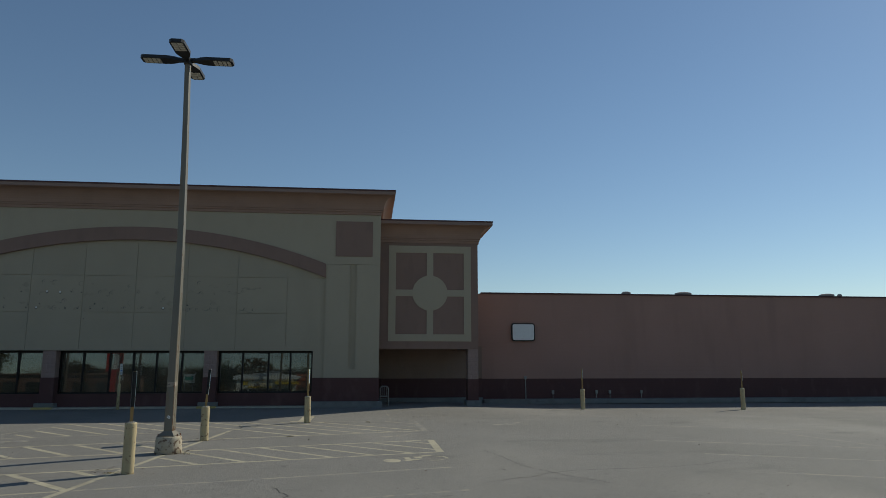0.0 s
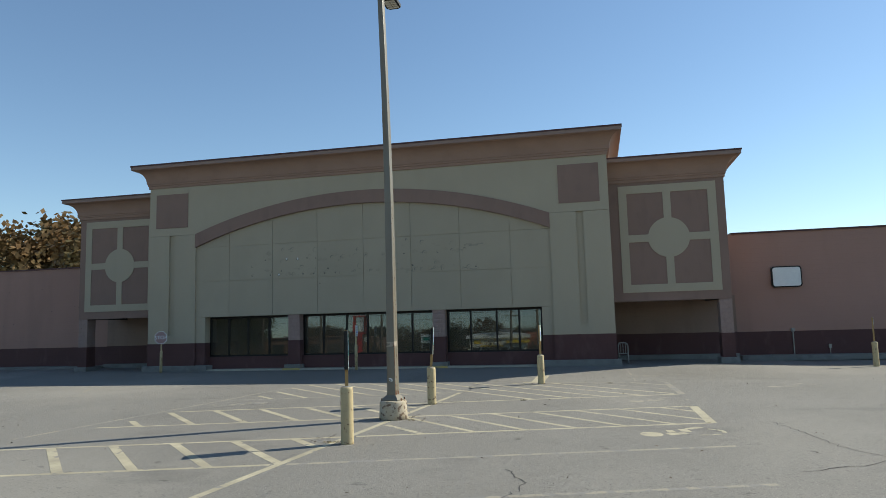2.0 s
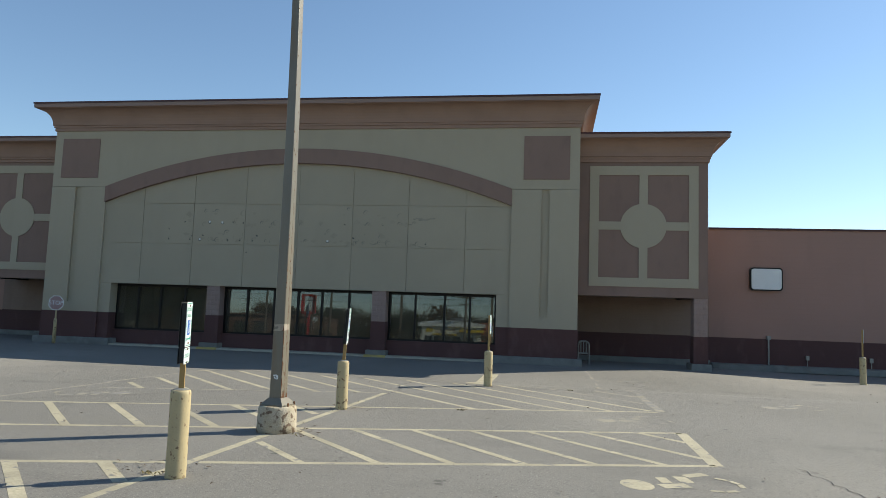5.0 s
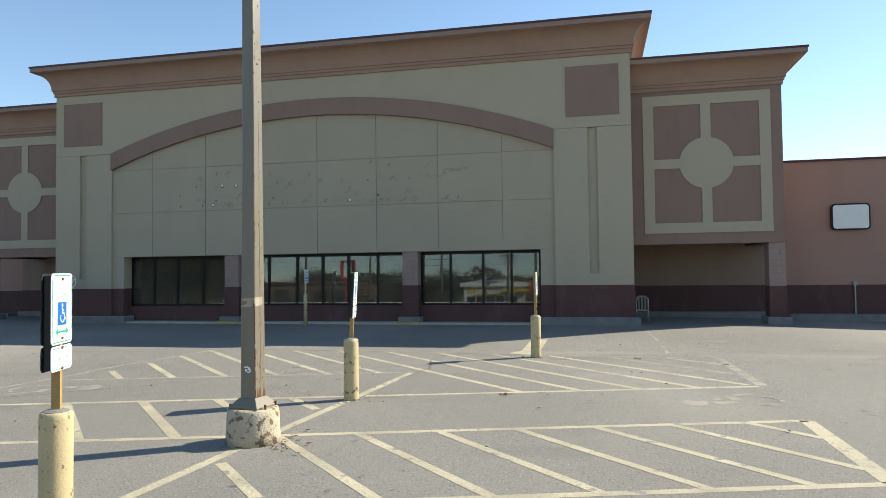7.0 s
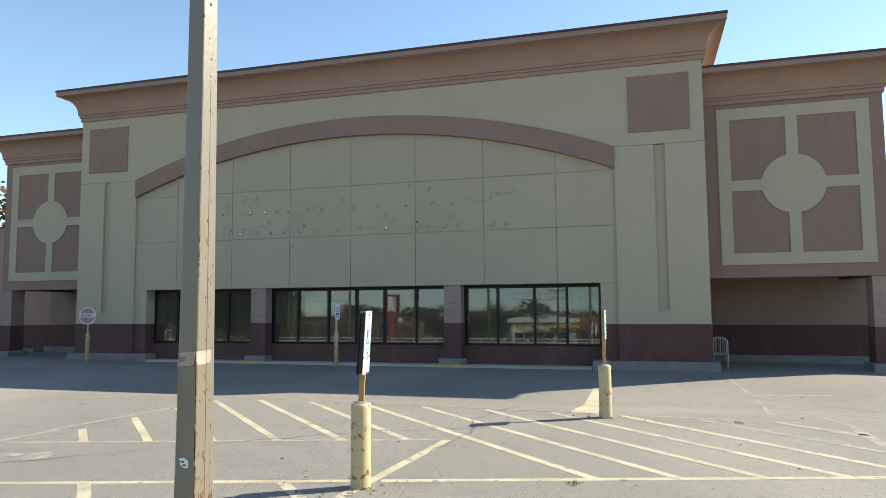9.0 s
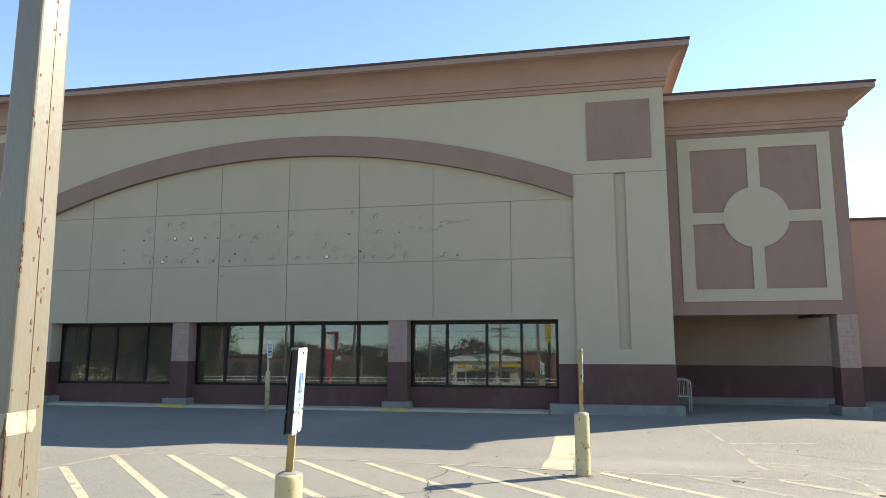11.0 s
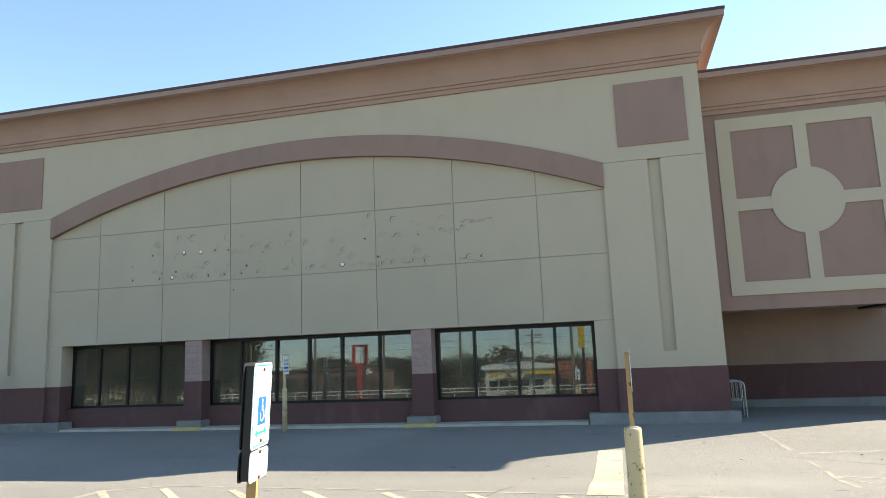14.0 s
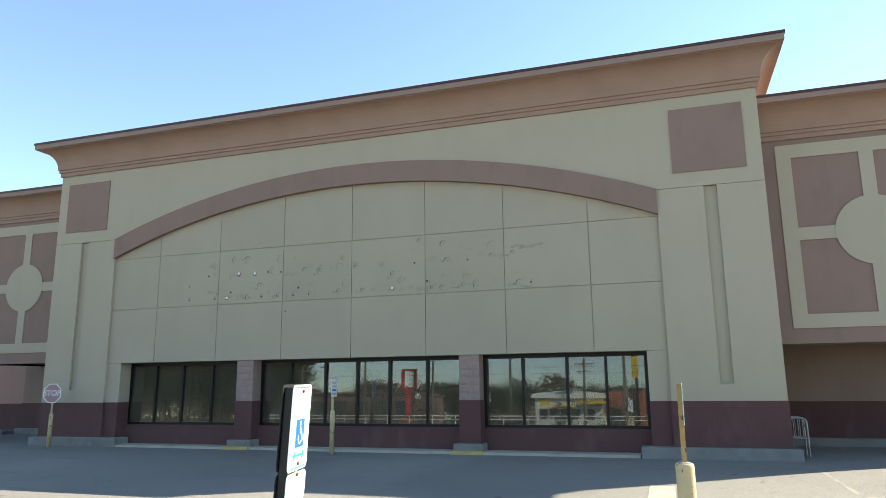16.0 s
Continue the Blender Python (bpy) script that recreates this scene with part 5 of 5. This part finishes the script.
me.from_pydata(verts, [], faces)
me.materials.append(M_LEAF)
ob = new("foliage", me)
ob.parent = woods
tagged(ob, "", "", "", "stuff")
for x, y, n in ((-1.75, 17.3, 16), (-4.05, 11.9, 20), (-3.45, 14.22, 10), (0.15, 21.2, 12), (-3.62, 16.6, 8)):
    t = thing("weed_tuft", "small dry weed tuft growing from an asphalt crack", "weed", "weed tufts", at=(x, y, 0))
    bm = B()
    for k in range(n):
        a, l = rng.uniform(0, 6.28), rng.uniform(0.015, 0.05)
        bx, by = x + rng.gauss(0, 0.05), y + rng.gauss(0, 0.03)
        d = Vector((math.cos(a), math.sin(a), 0))
        w = Vector((-d.y, d.x, 0)) * 0.004
        p0 = Vector((bx, by, 0))
        m1, e = p0 + d * l * 0.4 + Vector((0, 0, l * 0.6)), p0 + d * l + Vector((0, 0, l * 0.7))
        vs = [bm.verts.new(c) for c in (p0 - w, p0 + w, m1 + w, e, m1 - w)]
        bm.faces.new(vs)
    part("blades", bm, M_STRAW, t)

# pock marks on the west wall, and the lamp behind its coping
chips = thing("wall_chips", "small dark chips in the pink block wall", "stain", kind="stuff")
bm = B()
for k in range(26):
    x, z, q = rng.uniform(-36, -25.5), rng.uniform(1.6, 4.4), rng.uniform(0.02, 0.05)
    prism(bm, [(x + q * math.cos(a) * rng.uniform(0.6, 1.3), z + 0.7 * q * math.sin(a) * rng.uniform(0.6, 1.3)) for a in (0, 1.1, 2.2, 3.3, 4.4, 5.4)], "y", 33.996, 34.01)
part("chip", bm, M_HOLE, chips)
t = thing("roof_floodlight", "small grey floodlight on a bent arm above the roof", "floodlight", at=(-39.3, 40, 5.0))
part("arm", tube(B(), (-39.3, 40, 5.0), (-39.3, 40, 6.55), 0.05, seg=8), M_STEEL, t)
part("outreach", tube(B(), (-39.3, 40, 6.55), (-40.0, 40, 6.7), 0.04, seg=8), M_STEEL, t)
part("lamp_housing", box(B(), -40.6, -39.9, 39.85, 40.15, 6.62, 6.8, 0.03), M_STEEL, t)
